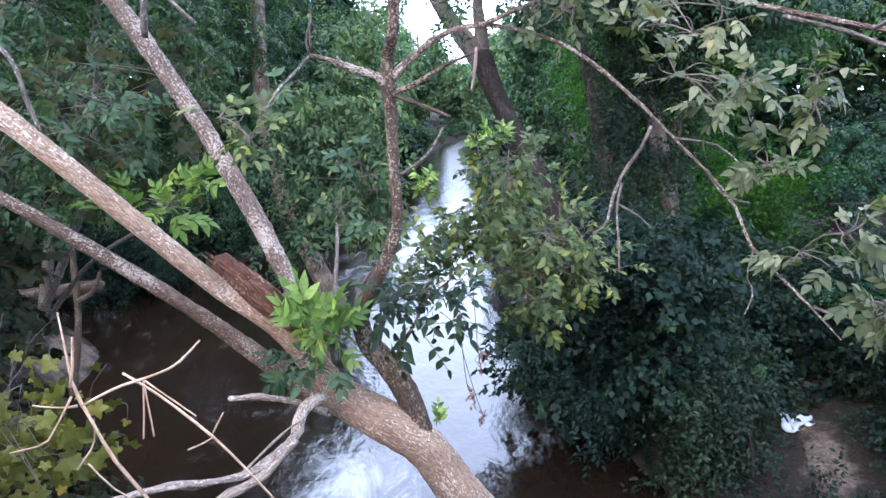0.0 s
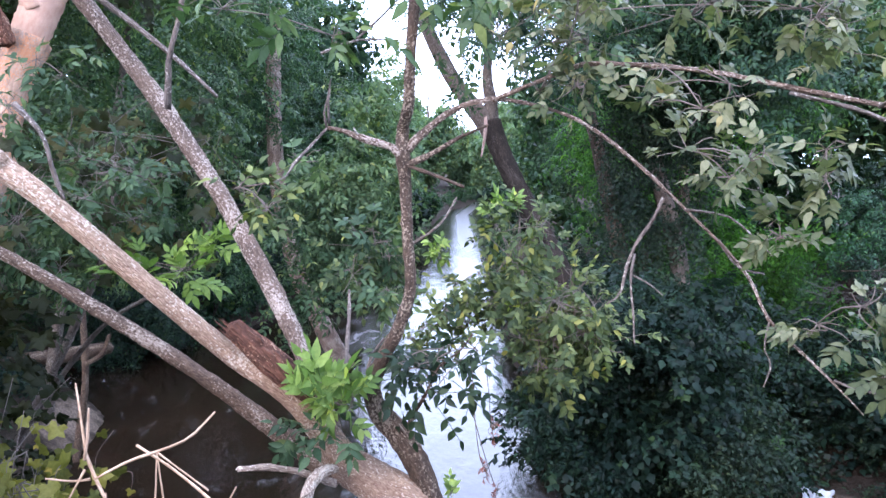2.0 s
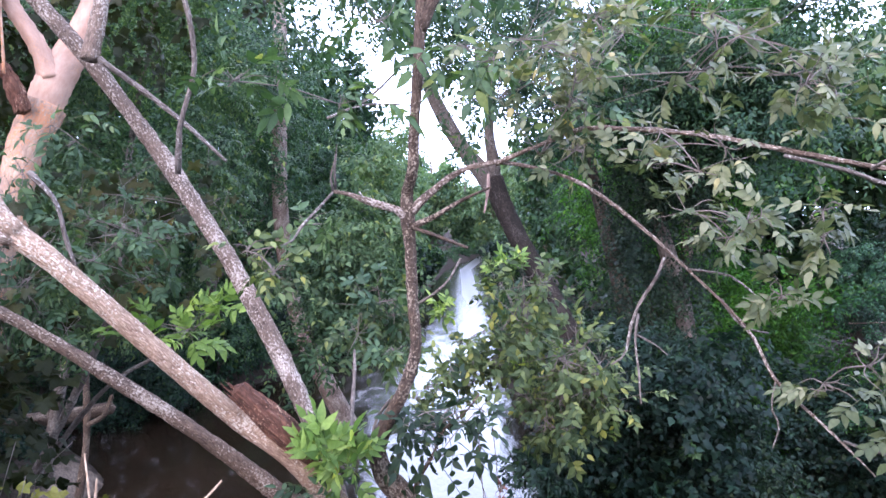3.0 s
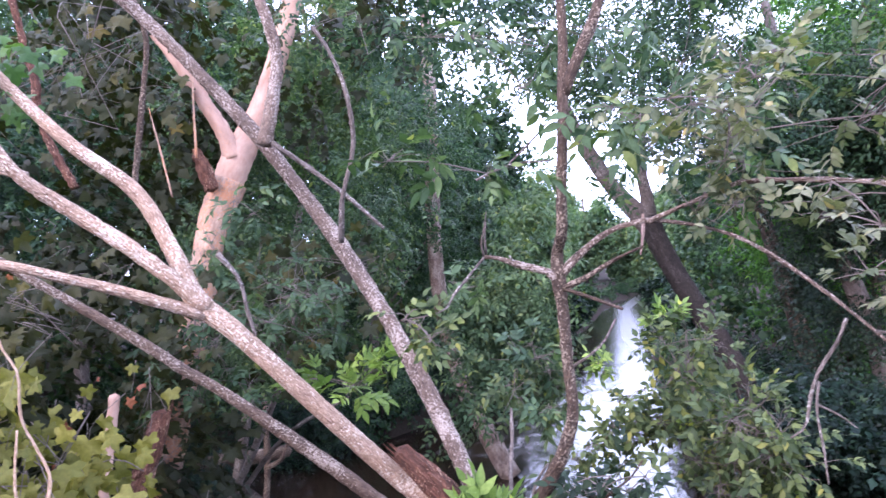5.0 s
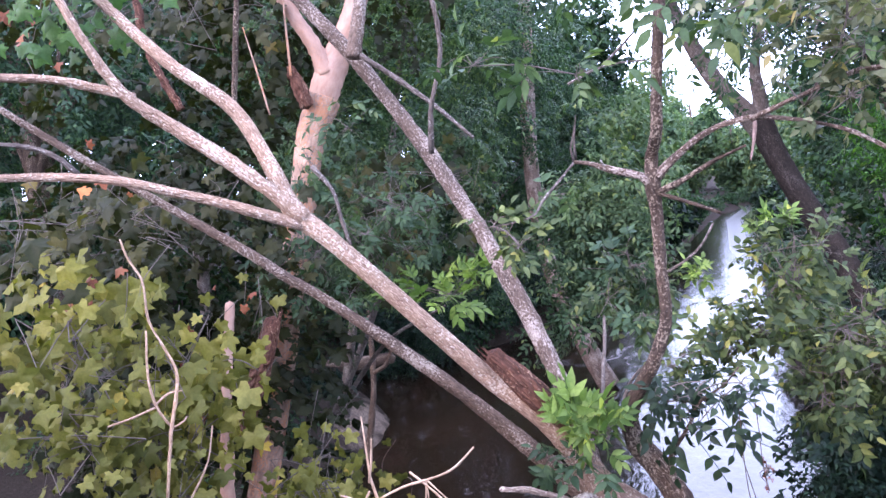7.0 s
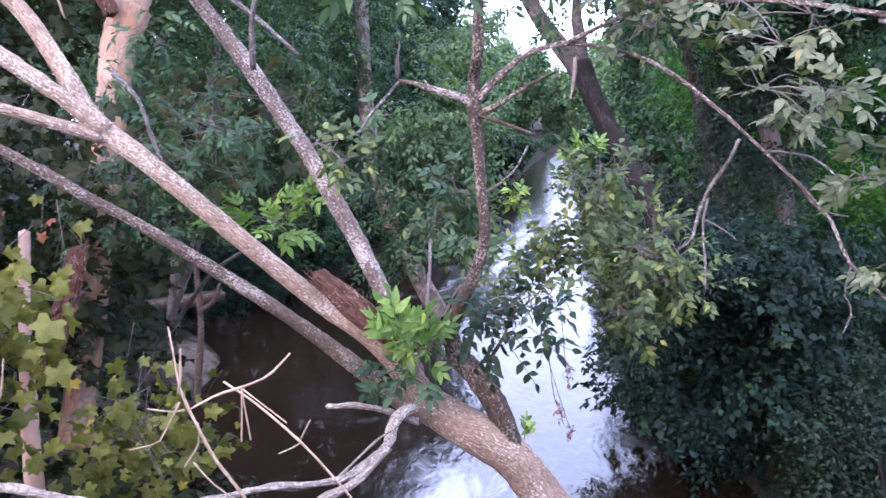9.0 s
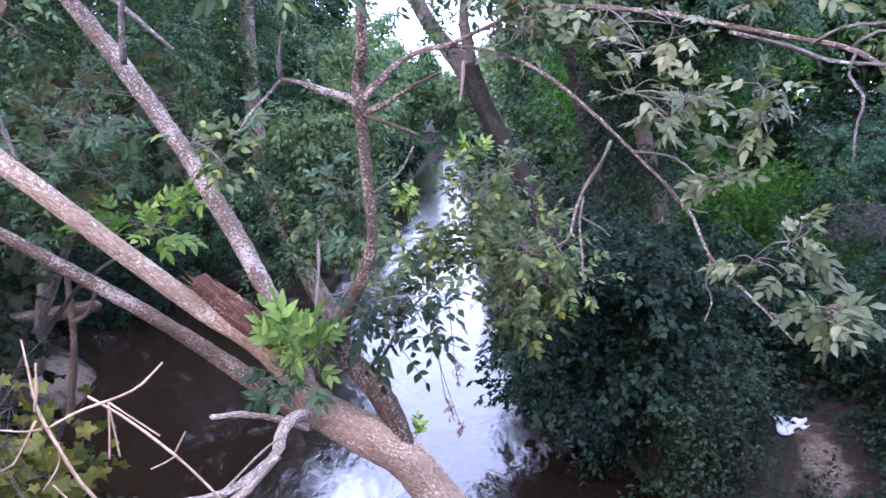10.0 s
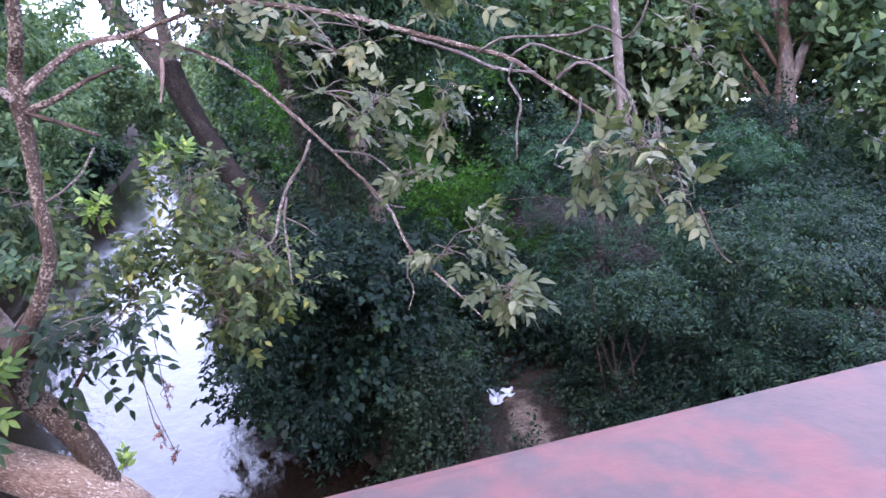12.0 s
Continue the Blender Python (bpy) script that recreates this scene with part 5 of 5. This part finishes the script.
foliage("crown", bank_tree, green_wood, "ash", cloud(-5.2, 15, 7.8, 2.6, 2.4, 3.8, 12, 3), 900, 1.0, 3, -0.1)
foliage("crown", tilted_tree, green_wood, "ash", cloud(0.6, 11.3, 9.4, 2.8, 1.6, 1.9, 9, 4), 420, 1.0, 4, 0.0)
foliage("low_crown", tilted_tree, green_wood, "ash", [(1.3, 10.8, 7.3, 1.0, 0.6, 0.6), (2.2, 11.0, 7.7, 0.9, 0.6, 0.6), (1.9, 10.8, 6.5, 0.8, 0.6, 0.45), (0.9, 11.0, 8.4, 0.9, 0.6, 0.5), (2.9, 11.0, 6.9, 0.8, 0.6, 0.6)], 330, 0.9, 44, -0.15)
foliage("crown", ivy_tree, green_wood, "ash", cloud(4.3, 11.5, 8.0, 2.2, 2, 2.8, 12, 5), 900, 1.0, 5, 0.0)
foliage("ivy", ivy_tree, green_ivy, "small", [(3.45 if z < 4.3 else 3.7, 11.7, z, 0.5 + 0.1 * math.sin(z * 3), 0.5, 0.7) for z in np.arange(1.2, 7.5, 0.7)] + [(4.0, 11.35, z, 0.4, 0.35, 0.5) for z in (3.9, 4.5, 5.2, 5.9, 1.7)] + [(3.0, 11.6, z, 0.4, 0.4, 0.6) for z in np.arange(2.5, 7, 0.8)], 1500, 1.0, 6, -0.5, 0.8, "dark climbing ivy")

LEFT = [(-9.8, 17.5, 15, 3.2), (-12.5, 13.5, 15, 3.4), (-7.8, 21, 14, 2.8), (-8.2, 26, 14, 3.2), (-8.2, 33, 15, 3.4), (-8.5, 42, 13, 3.8), (-7.5, 53, 13, 3.8), (-7.0, 66, 13.5, 4.0)]
for i, (x, y, top, r) in enumerate(LEFT):
    far = y > 30
    tree("river_tree", x, y, top, cloud(x + 0.6, y - 0.5, top * 0.6, r, r, top * 0.42, 16, 40 + i), 1500 if not far else 800, "ash" if not far else "clump",
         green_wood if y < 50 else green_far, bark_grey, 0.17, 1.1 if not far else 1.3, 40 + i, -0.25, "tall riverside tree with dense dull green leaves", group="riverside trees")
RIGHT = [(5.6, 16, 12, 2.4), (6.2, 21, 13, 2.6), (7.2, 28, 13, 2.9), (8.0, 37, 13, 3.2), (8.2, 48, 13, 3.4), (8.2, 61, 13, 3.8)]
for i, (x, y, top, r) in enumerate(RIGHT):
    far = y > 30
    tree("river_tree", x, y, top, cloud(x - 0.3, y - 0.3, top * 0.55, r, r, top * 0.45, 16, 60 + i), 1400 if not far else 800, "ash" if not far else "clump",
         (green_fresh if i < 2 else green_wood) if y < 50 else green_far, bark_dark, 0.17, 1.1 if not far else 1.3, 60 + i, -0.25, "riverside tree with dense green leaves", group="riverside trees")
for i, (x, y, top, r) in enumerate([(-8, 84, 15, 5), (11, 88, 14, 5), (-14, 78, 15, 5), (16, 80, 14, 5), (-8, 112, 15, 6), (-2, 150, 14, 8), (10, 146, 14, 8), (22, 106, 15, 6), (3, 168, 14, 9), (-3.0, 86, 13.5, 3.2), (1.4, 96, 10.5, 3.0), (6.6, 98, 13.5, 3.4), (-4.5, 96, 14, 4.5), (7.0, 75, 14, 3.2), (4.8, 86, 11, 2.4)]):
    tree("distant_tree", x, y, top, cloud(x, y, top * 0.5, r, r, top * 0.48, 16, 80 + i), 700, "clump", green_far, bark_grey, 0.3, 2.0, 80 + i, -0.4, "tree far along the river, haze put into its paler green", group="distant trees")

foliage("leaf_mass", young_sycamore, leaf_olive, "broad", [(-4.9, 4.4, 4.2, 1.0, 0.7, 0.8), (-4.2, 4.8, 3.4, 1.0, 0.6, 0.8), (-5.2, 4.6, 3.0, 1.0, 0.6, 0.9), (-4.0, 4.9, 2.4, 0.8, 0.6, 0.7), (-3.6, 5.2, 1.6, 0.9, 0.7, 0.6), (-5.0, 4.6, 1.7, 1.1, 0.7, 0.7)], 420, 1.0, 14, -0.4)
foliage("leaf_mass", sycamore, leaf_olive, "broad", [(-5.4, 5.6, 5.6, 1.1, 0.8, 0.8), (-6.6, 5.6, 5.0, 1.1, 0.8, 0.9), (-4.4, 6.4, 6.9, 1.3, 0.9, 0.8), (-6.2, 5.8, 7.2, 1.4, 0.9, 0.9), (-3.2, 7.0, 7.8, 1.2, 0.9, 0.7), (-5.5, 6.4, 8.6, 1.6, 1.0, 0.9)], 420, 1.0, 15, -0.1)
foliage("canopy", leaning, green_wood, "ash", [(-1.6, 5.4, 7.6, 1.3, 1.2, 0.5), (0.6, 5.6, 7.9, 1.4, 1.2, 0.5), (2.2, 5.2, 7.6, 1.2, 1.1, 0.6), (-0.4, 6.8, 8.6, 1.6, 1.0, 0.5), (0.2, 8.0, 6.5, 0.5, 0.6, 0.5), (-2.0, 7.8, 6.8, 0.5, 0.7, 0.5), (-0.5, 7.8, 7.6, 0.6, 0.6, 0.4), (0.6, 8.6, 7.4, 0.9, 0.8, 0.6), (0.10, 8.84, 6.39, 0.45, 0.5, 0.4), (0.59, 9.46, 6.09, 0.45, 0.5, 0.4), (-0.14, 9.19, 7.05, 0.45, 0.5, 0.4)], 620, 0.75, 16, 0.0)

# a leafy tree close on the far side of the leaning one
tree("box_elder", -7.4, 11.5, 8.5, [(-3.9, 8.2, 5.3, 1.1, 0.9, 0.7), (-3.1, 8.4, 5.6, 0.6, 0.9, 0.6), (-1.55, 8.8, 4.6, 0.5, 0.8, 0.55), (-1.35, 8.6, 5.7, 0.4, 0.6, 0.5), (-3.2, 8.8, 4.2, 0.65, 0.8, 0.6), (-4.6, 8.3, 4.2, 0.9, 0.9, 0.6),
     (-3.6, 9, 6.9, 1.2, 1.0, 0.7), (-5.6, 8.6, 5.8, 1.1, 1.0, 0.8), (-5.4, 8.6, 7.4, 1.2, 1.0, 0.8), (-3.9, 9.2, 8.6, 1.6, 1.0, 0.7), (-1.3, 9.3, 4.6, 0.4, 0.5, 0.4), (-1.5, 8, 4.1, 0.5, 0.5, 0.4), (-1.1, 8.1, 4.8, 0.5, 0.5, 0.35), (-1.6, 8.4, 5.0, 0.6, 0.5, 0.4), (-2.1, 8, 3.6, 0.5, 0.5, 0.35), (-1.0, 8.4, 4.0, 0.35, 0.5, 0.3)], 1700, "ash", green_elder, bark_grey, 0.1, 0.85, 31, -0.1, "box elder with drooping pinnate leaves", lean=(3.6, -2.5), boughs=False)

# woods behind the banks
for i, (x, y, top, r) in enumerate([(-16, 20, 17, 4), (-12, 26, 17, 4), (-12, 36, 18, 5), (-18, 12, 16, 4), (-15, 6, 15, 3.6), (-11.5, 8.5, 14, 3), (-20, 30, 18, 5), (-24, 18, 17, 5),
                                    (9, 22, 13, 3.6), (13, 19, 13, 3.6), (10, 30, 14, 4.5), (18, 25, 14, 4.5), (18, 15, 13, 4), (16, 34, 15, 5), (24, 20, 14, 5)]):
    # trees 9, 12 and 14 take a lighter green that stands in for sunlit background
    tree("woodland_tree", x, y, top, cloud(x, y, top * 0.58, r, r, top * 0.42, 15, 100 + i), 800, "clump" if abs(x) + y > 30 else "ash", green_elder if i in (9, 12, 14) else green_wood, bark_dark, 0.22, 1.3, 100 + i, -0.3, "woodland tree with dark leaves behind the bank", group="woodland trees")


def shrub(name, x, y, lobes, n, kind, mat, size, seed, label, thin=-0.3, droop=0.5, group=""):
    z = float(ground_height(x, y))
    t = thing(name, (x, y, z), label, "shrub", group)
    rng = np.random.default_rng(seed)
    for c in lobes[:6]:
        b = np.array(c[:3])
        a = np.array([x, y, z - 0.1]) + rng.normal(0, 0.15, 3) * (1, 1, 0)
        limb("stem", t, bark_black, [(*a, 0.026), (*((a + b) / 2 + rng.normal(0, 0.15, 3)), 0.018), (*b, 0.006)])
    foliage("foliage", t, mat, kind, lobes, n, size, seed, thin, droop, ground=-0.02)
    return t


TIERS = []  # the bush spreads in drooping tiers, widest towards the water
for k, z in enumerate((0.45, 0.8, 1.15, 1.5, 1.85, 2.2, 2.55, 2.9, 3.2)):
    reach = 1.75 - 0.4 * abs(z - 1.3) + 0.15 * math.sin(5 * z)
    for j in range(7):
        ang = 2.4 * k + j * 0.9
        q = reach * (0.55 + 0.35 * ((j * 7 + k * 3) % 5) / 4)
        TIERS.append(((3.0 if z > 0.9 else 3.85) + q * math.cos(ang) * (1.12 if math.cos(ang) < 0 else 0.8), 9.25 + 0.75 * q * math.sin(ang), z + 0.1 * math.sin(3 * ang), 0.5, 0.5, 0.13))
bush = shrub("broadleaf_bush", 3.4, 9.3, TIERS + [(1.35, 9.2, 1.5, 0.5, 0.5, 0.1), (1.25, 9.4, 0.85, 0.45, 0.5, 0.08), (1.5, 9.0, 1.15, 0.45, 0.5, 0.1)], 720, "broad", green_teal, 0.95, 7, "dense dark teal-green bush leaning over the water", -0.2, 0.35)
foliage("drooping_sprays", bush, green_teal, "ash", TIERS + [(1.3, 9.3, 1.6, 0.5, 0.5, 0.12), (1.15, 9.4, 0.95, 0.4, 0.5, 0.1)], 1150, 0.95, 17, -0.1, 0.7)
foliage("inner_leaves", bush, green_ivy, "small", cloud(3.4, 9.4, 1.4, 1.0, 0.9, 1.3, 12, 19), 560, 1.2, 19, -0.3, 0.8)
for tip in ((2.88, 8.2, 2.16), (4.12, 8.1, 1.5)):
    leaf_cluster(bush, tip, (0.09, 0.08, 0.06), 7, "maple", 1.0)
shrub("vine_bush", 3.9, 7.6, cloud(3.5, 7.9, 0.9, 0.65, 0.65, 1.0, 9, 8), 500, "small", green_ivy, 1.0, 8, "vine-covered bush at the water's edge", -0.3, 0.9)
for i, (x, y, h, r) in enumerate([(7.2, 9.6, 2.6, 1.5), (6.4, 11.5, 3.4, 1.6), (8.9, 8.6, 2.8, 1.6), (9.6, 11, 3.6, 1.9), (12, 9.5, 3.6, 2), (8, 14, 4.0, 2.0), (11.5, 13.5, 4.6, 2.2), (6.0, 14, 4.4, 1.6), (14.5, 12, 4.6, 2.4), (10.5, 7.0, 2.6, 1.5), (6.6, 7.4, 1.5, 1.0), (8.2, 6.4, 1.9, 1.2), (7.0, 5.6, 1.4, 1.0), (9.6, 5.0, 2.2, 1.3), (5.3, 5.6, 0.9, 0.6), (6.0, 6.4, 1.2, 0.8), (5.6, 10.6, 2.6, 1.0), (14, 15.5, 5, 2.2), (17, 13.5, 5, 2.4), (11.5, 17, 5, 2.4), (15, 19, 5.5, 2.6), (19, 17, 5.5, 2.6), (16, 9, 4, 2.2), (13.2, 7, 3.4, 1.8), (12.8, 11.6, 4.4, 1.8), (15.6, 11.6, 4.8, 2.0), (13, 16.2, 5.4, 2.2), (9.6, 13.0, 5.4, 1.5), (14.6, 12.6, 5.2, 1.8), (6.5, 9.3, 1.9, 0.95), (6.4, 8.0, 1.2, 0.7)]):
    # shrubs picked by number get darker or brighter greens for shade and sun
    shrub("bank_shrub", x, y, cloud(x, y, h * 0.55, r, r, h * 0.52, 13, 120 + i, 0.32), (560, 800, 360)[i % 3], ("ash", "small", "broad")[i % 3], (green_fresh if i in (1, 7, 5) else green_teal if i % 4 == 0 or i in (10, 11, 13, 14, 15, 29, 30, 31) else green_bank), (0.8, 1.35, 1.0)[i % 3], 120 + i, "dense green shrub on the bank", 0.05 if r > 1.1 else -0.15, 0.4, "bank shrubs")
for i, (x, y, h, r) in enumerate([(-8.6, 16.8, 2.6, 1.6), (-6.9, 18.6, 2.8, 1.5), (-6.2, 21, 2.8, 1.5), (-5.3, 24, 2.8, 1.5), (-5.0, 28, 3, 1.6), (-4.4, 34, 3, 1.7), (-9.5, 12.5, 2.0, 1.2), (-8.4, 9.6, 1.9, 1.2), (-10.5, 10, 3.2, 1.6), (-12, 16, 3.2, 1.7), (-8.9, 10.9, 1.2, 0.7), (-8.0, 9.6, 0.9, 0.5), (-3.4, 41, 3, 1.5), (-2.9, 50, 3, 1.6), (2.6, 18, 3, 1.2), (2.7, 23, 3, 1.2), (3.0, 30, 3, 1.4), (3.6, 40, 3, 1.6), (4.2, 52, 3, 1.8), (2.9, 13.6, 2.8, 1.1)]):
    shrub("bank_shrub", x, y, cloud(x, y, h * 0.55, r, r, h * 0.5, 12, 150 + i), 700, "ash" if y < 30 else "clump", green_wood if i % 2 else green_teal, 1.0, 150 + i, "leafy shrub hanging over the river bank", -0.35, 0.7, "bank shrubs")

for i, (x, y, z, r, h) in enumerate([(5.99, 6.91, 2.72, 0.95, 0.7), (8.45, 6.45, 2.97, 1.4, 1.2), (10.93, 7.13, 3.36, 1.3, 1.1), (7.75, 5.18, 2.43, 1.0, 0.8)]):
    shrub("mounded_shrub", x, y, cloud(x, y, z - 0.35 * h, r, r, h, 11, 190 + i, 0.3), 620 if r < 1 else 900, "ash", green_mound, 0.68, 190 + i, "rounded blue-green shrub, coloured lighter as if lit, above the shade-coloured bank", 0.05, 0.6, "mounded shrubs")

tree("overhanging_tree", 8.6, 11.2, 5.4, [(6.2, 10.6, 3.3, 1.0, 0.9, 0.45), (7.3, 9.6, 2.9, 1.1, 0.9, 0.4), (8.4, 8.5, 2.7, 1.2, 0.9, 0.4), (7.4, 11, 4.3, 1.3, 1.0, 0.45), (9.0, 10, 3.9, 1.3, 1.0, 0.45), (9.8, 8.6, 3.2, 1.2, 1.0, 0.4), (6.0, 9.7, 2.4, 0.7, 0.7, 0.3), (7.0, 8.6, 2.0, 0.8, 0.7, 0.3), (10.8, 9.8, 4.2, 1.2, 1.0, 0.45)], 760, "ash", green_shrub, bark_dark, 0.09, 0.62, 33, -0.2, "low spreading tree shading a dark hollow")

brush = thing("dry_brush", (6.5, 10.0, float(ground_height(6.5, 10.0))), "tangle of bare grey-purple twigs among the shrubs", "brush", "", "stuff")
foliage("twigs", brush, brush_wood, "twigs", [(6.5, 9.3, 2.5, 0.9, 0.5, 0.6), (6.1, 9.6, 2.9, 0.7, 0.5, 0.5), (7.3, 8.9, 2.5, 0.7, 0.5, 0.5), (7.0, 9.5, 3.3, 0.7, 0.5, 0.4), (6.5, 9.8, 1.4, 0.9, 0.6, 0.9)], 170, 1.0, 35, -0.3, 0.1)

# low plants on the bare soil of the banks
def undergrowth(name, lobes, n, kind, mat, size, seed, label):
    x, y = lobes[0][:2]
    t = thing(name, (x, y, float(ground_height(x, y))), label, "undergrowth", "", "stuff")
    return foliage("plants", t, mat, kind, lobes, n, size, seed, -0.2, -0.2)


def low(points, h):
    return [(x, y, float(ground_height(x, y)) + h * 0.5, r, r, h) for x, y, r in points]


undergrowth("undergrowth", low([(5.5, 6.2, 0.6), (6.3, 7.2, 0.8), (5.75, 7.5, 0.4), (5.9, 8.4, 0.45), (6.6, 9.0, 0.8), (5.7, 9.7, 0.7), (7.2, 8.3, 0.8), (4.9, 9.5, 0.5), (6.9, 6.2, 0.9), (8.2, 7.4, 1.0), (3.9, 6.4, 0.4), (5.4, 5.2, 0.6)], 0.4), 800, "small", green_ivy, 0.9, 201, "low dark green plants on the shaded bank")
undergrowth("undergrowth", low([(-9.4, 11.2, 1.0), (-8.6, 9.4, 0.9), (-7.6, 8.0, 0.8), (-10.4, 12.6, 1.0), (-7.0, 6.6, 0.8), (-9.6, 7.6, 1.2)], 0.35), 460, "small", green_wood, 1.0, 202, "low dark green plants on the sandy bank")
undergrowth("undergrowth", low([(3.2, 12.5, 0.8), (3.6, 14.5, 1.0), (3.0, 17, 1.0), (2.9, 20, 1.0), (3.6, 24, 1.4), (3.4, 29, 1.4), (3.8, 36, 1.6), (4.2, 45, 2.0), (4.6, 56, 2.2), (-4.2, 37, 1.4), (-4.6, 45, 1.8), (-3.6, 57, 2.0), (-7.4, 19, 1.2), (-6.6, 24, 1.2), (-6.2, 30, 1.4), (5.0, 68, 2.5), (-3.8, 70, 2.5)], 0.6), 900, "clump", green_wood, 0.8, 203, "tangled greenery along the water's edge")

EDGE = []
for k, y in enumerate(np.arange(19, 100, 2.6)):
    EDGE.append((float(np.interp(y, FINE_Y, FINE_R)) + 0.7 + 0.3 * math.sin(3.1 * k), y, 0.8, 0.75, 1.5, 1.1 + 0.3 * math.sin(2.3 * k)))
    EDGE.append((float(np.interp(y, FINE_Y, FINE_L)) - 0.7 + 0.3 * math.sin(2.7 * k), y + 1, 0.9, 0.75, 1.5, 1.2 + 0.3 * math.sin(1.9 * k)))
undergrowth("undergrowth", EDGE, 1900, "clump", green_wood, 0.75, 204, "overhanging greenery along both banks upstream")
undergrowth("thicket", [(x, y, 3.0 + 0.8 * math.sin(k * 2.1), 2.4, 2.0, 2.6) for k, (x, y) in enumerate([(8, 25), (11, 25), (14, 24), (17, 22.5), (20, 20), (22.5, 17), (24, 13.5), (25, 10), (26, 6), (6.6, 33), (6.4, 19), (20, 27), (26, 20)])] + [(10.5, 18.5, 6.4, 2.0, 1.4, 1.4), (13.5, 19, 6.8, 2.2, 1.4, 1.5), (22.3, 14.5, 3.7, 2.4, 1.6, 1.6)], 1900, "clump", green_wood, 1.3, 205, "dark thicket between the trees behind the bank")
undergrowth("thicket", [(x, y, 3.2 + 0.8 * math.sin(k * 1.7), 2.4, 2.0, 2.8) for k, (x, y) in enumerate([(-9, 24), (-11, 21), (-13.5, 18), (-15.5, 15), (-17, 11.5), (-18, 8), (-19, 4.5), (-8.5, 30), (-14, 24), (-19, 16), (-9, 38), (-21, 11)])] + [(-22, 14, 6, 2.6, 2.4, 3.6), (-24, 10, 6, 2.6, 2.4, 3.6), (-22, 18, 6, 2.6, 2.4, 3.6), (-26, 6, 6, 2.6, 2.6, 3.6), (-20, 21.5, 6, 2.6, 2.4, 3.6), (-17, 24, 6.5, 2.6, 2.4, 3.6), (-20, 7, 5, 2.2, 2.2, 3.4)], 2300, "clump", green_wood, 1.3, 206, "dark thicket between the trees behind the bank")

undergrowth("thicket", [(x, y, z, 3.4, 3.0, 3.4) for x, y, z in ((-30, 22, 9), (-26, 24, 12), (-22, 26, 14), (-18, 28, 13), (-14, 29, 12.5), (-30, 16, 13), (-33, 10, 11), (-24, 26, 17), (-30, 20, 17), (-18, 29, 17), (-12, 32, 15), (-26, 26, 8), (-20, 29, 9), (-34, 14, 7))], 1500, "clump", green_wood, 1.8, 207, "dark thicket of tall trees deep in the wood")

# ---- small things ----
def rag():
    rng = np.random.default_rng(3)
    n = 16
    u, v = np.meshgrid(np.linspace(-1, 1, n), np.linspace(-1, 1, n))
    x = 4.88 + 0.17 * u + 0.05 * np.sin(3 * v) + 0.03 * np.sin(7 * u)
    y = 8.45 + 0.17 * v * (1 - 0.35 * u) + 0.04 * np.sin(5 * u + 1)
    z = ground_height(x, y) + 0.03 + 0.03 * np.abs(np.sin(4 * u + 2 * v)) + 0.02 * np.sin(6 * v - 3 * u) + 0.008 * rng.standard_normal(u.shape)
    i = (np.arange(n - 1)[:, None] * n + np.arange(n - 1)[None, :]).reshape(-1)
    ob = new("cloth_rag", mesh_from("cloth_rag", np.stack([x, y, z], -1).reshape(-1, 3), np.stack([i, i + 1, i + n + 1, i + n], 1), rag_cloth))
    sol = ob.modifiers.new("thickness", "SOLIDIFY")
    sol.thickness = 0.012
    return tagged(ob, "crumpled white cloth lying on the sandy bank", "cloth")


rag()
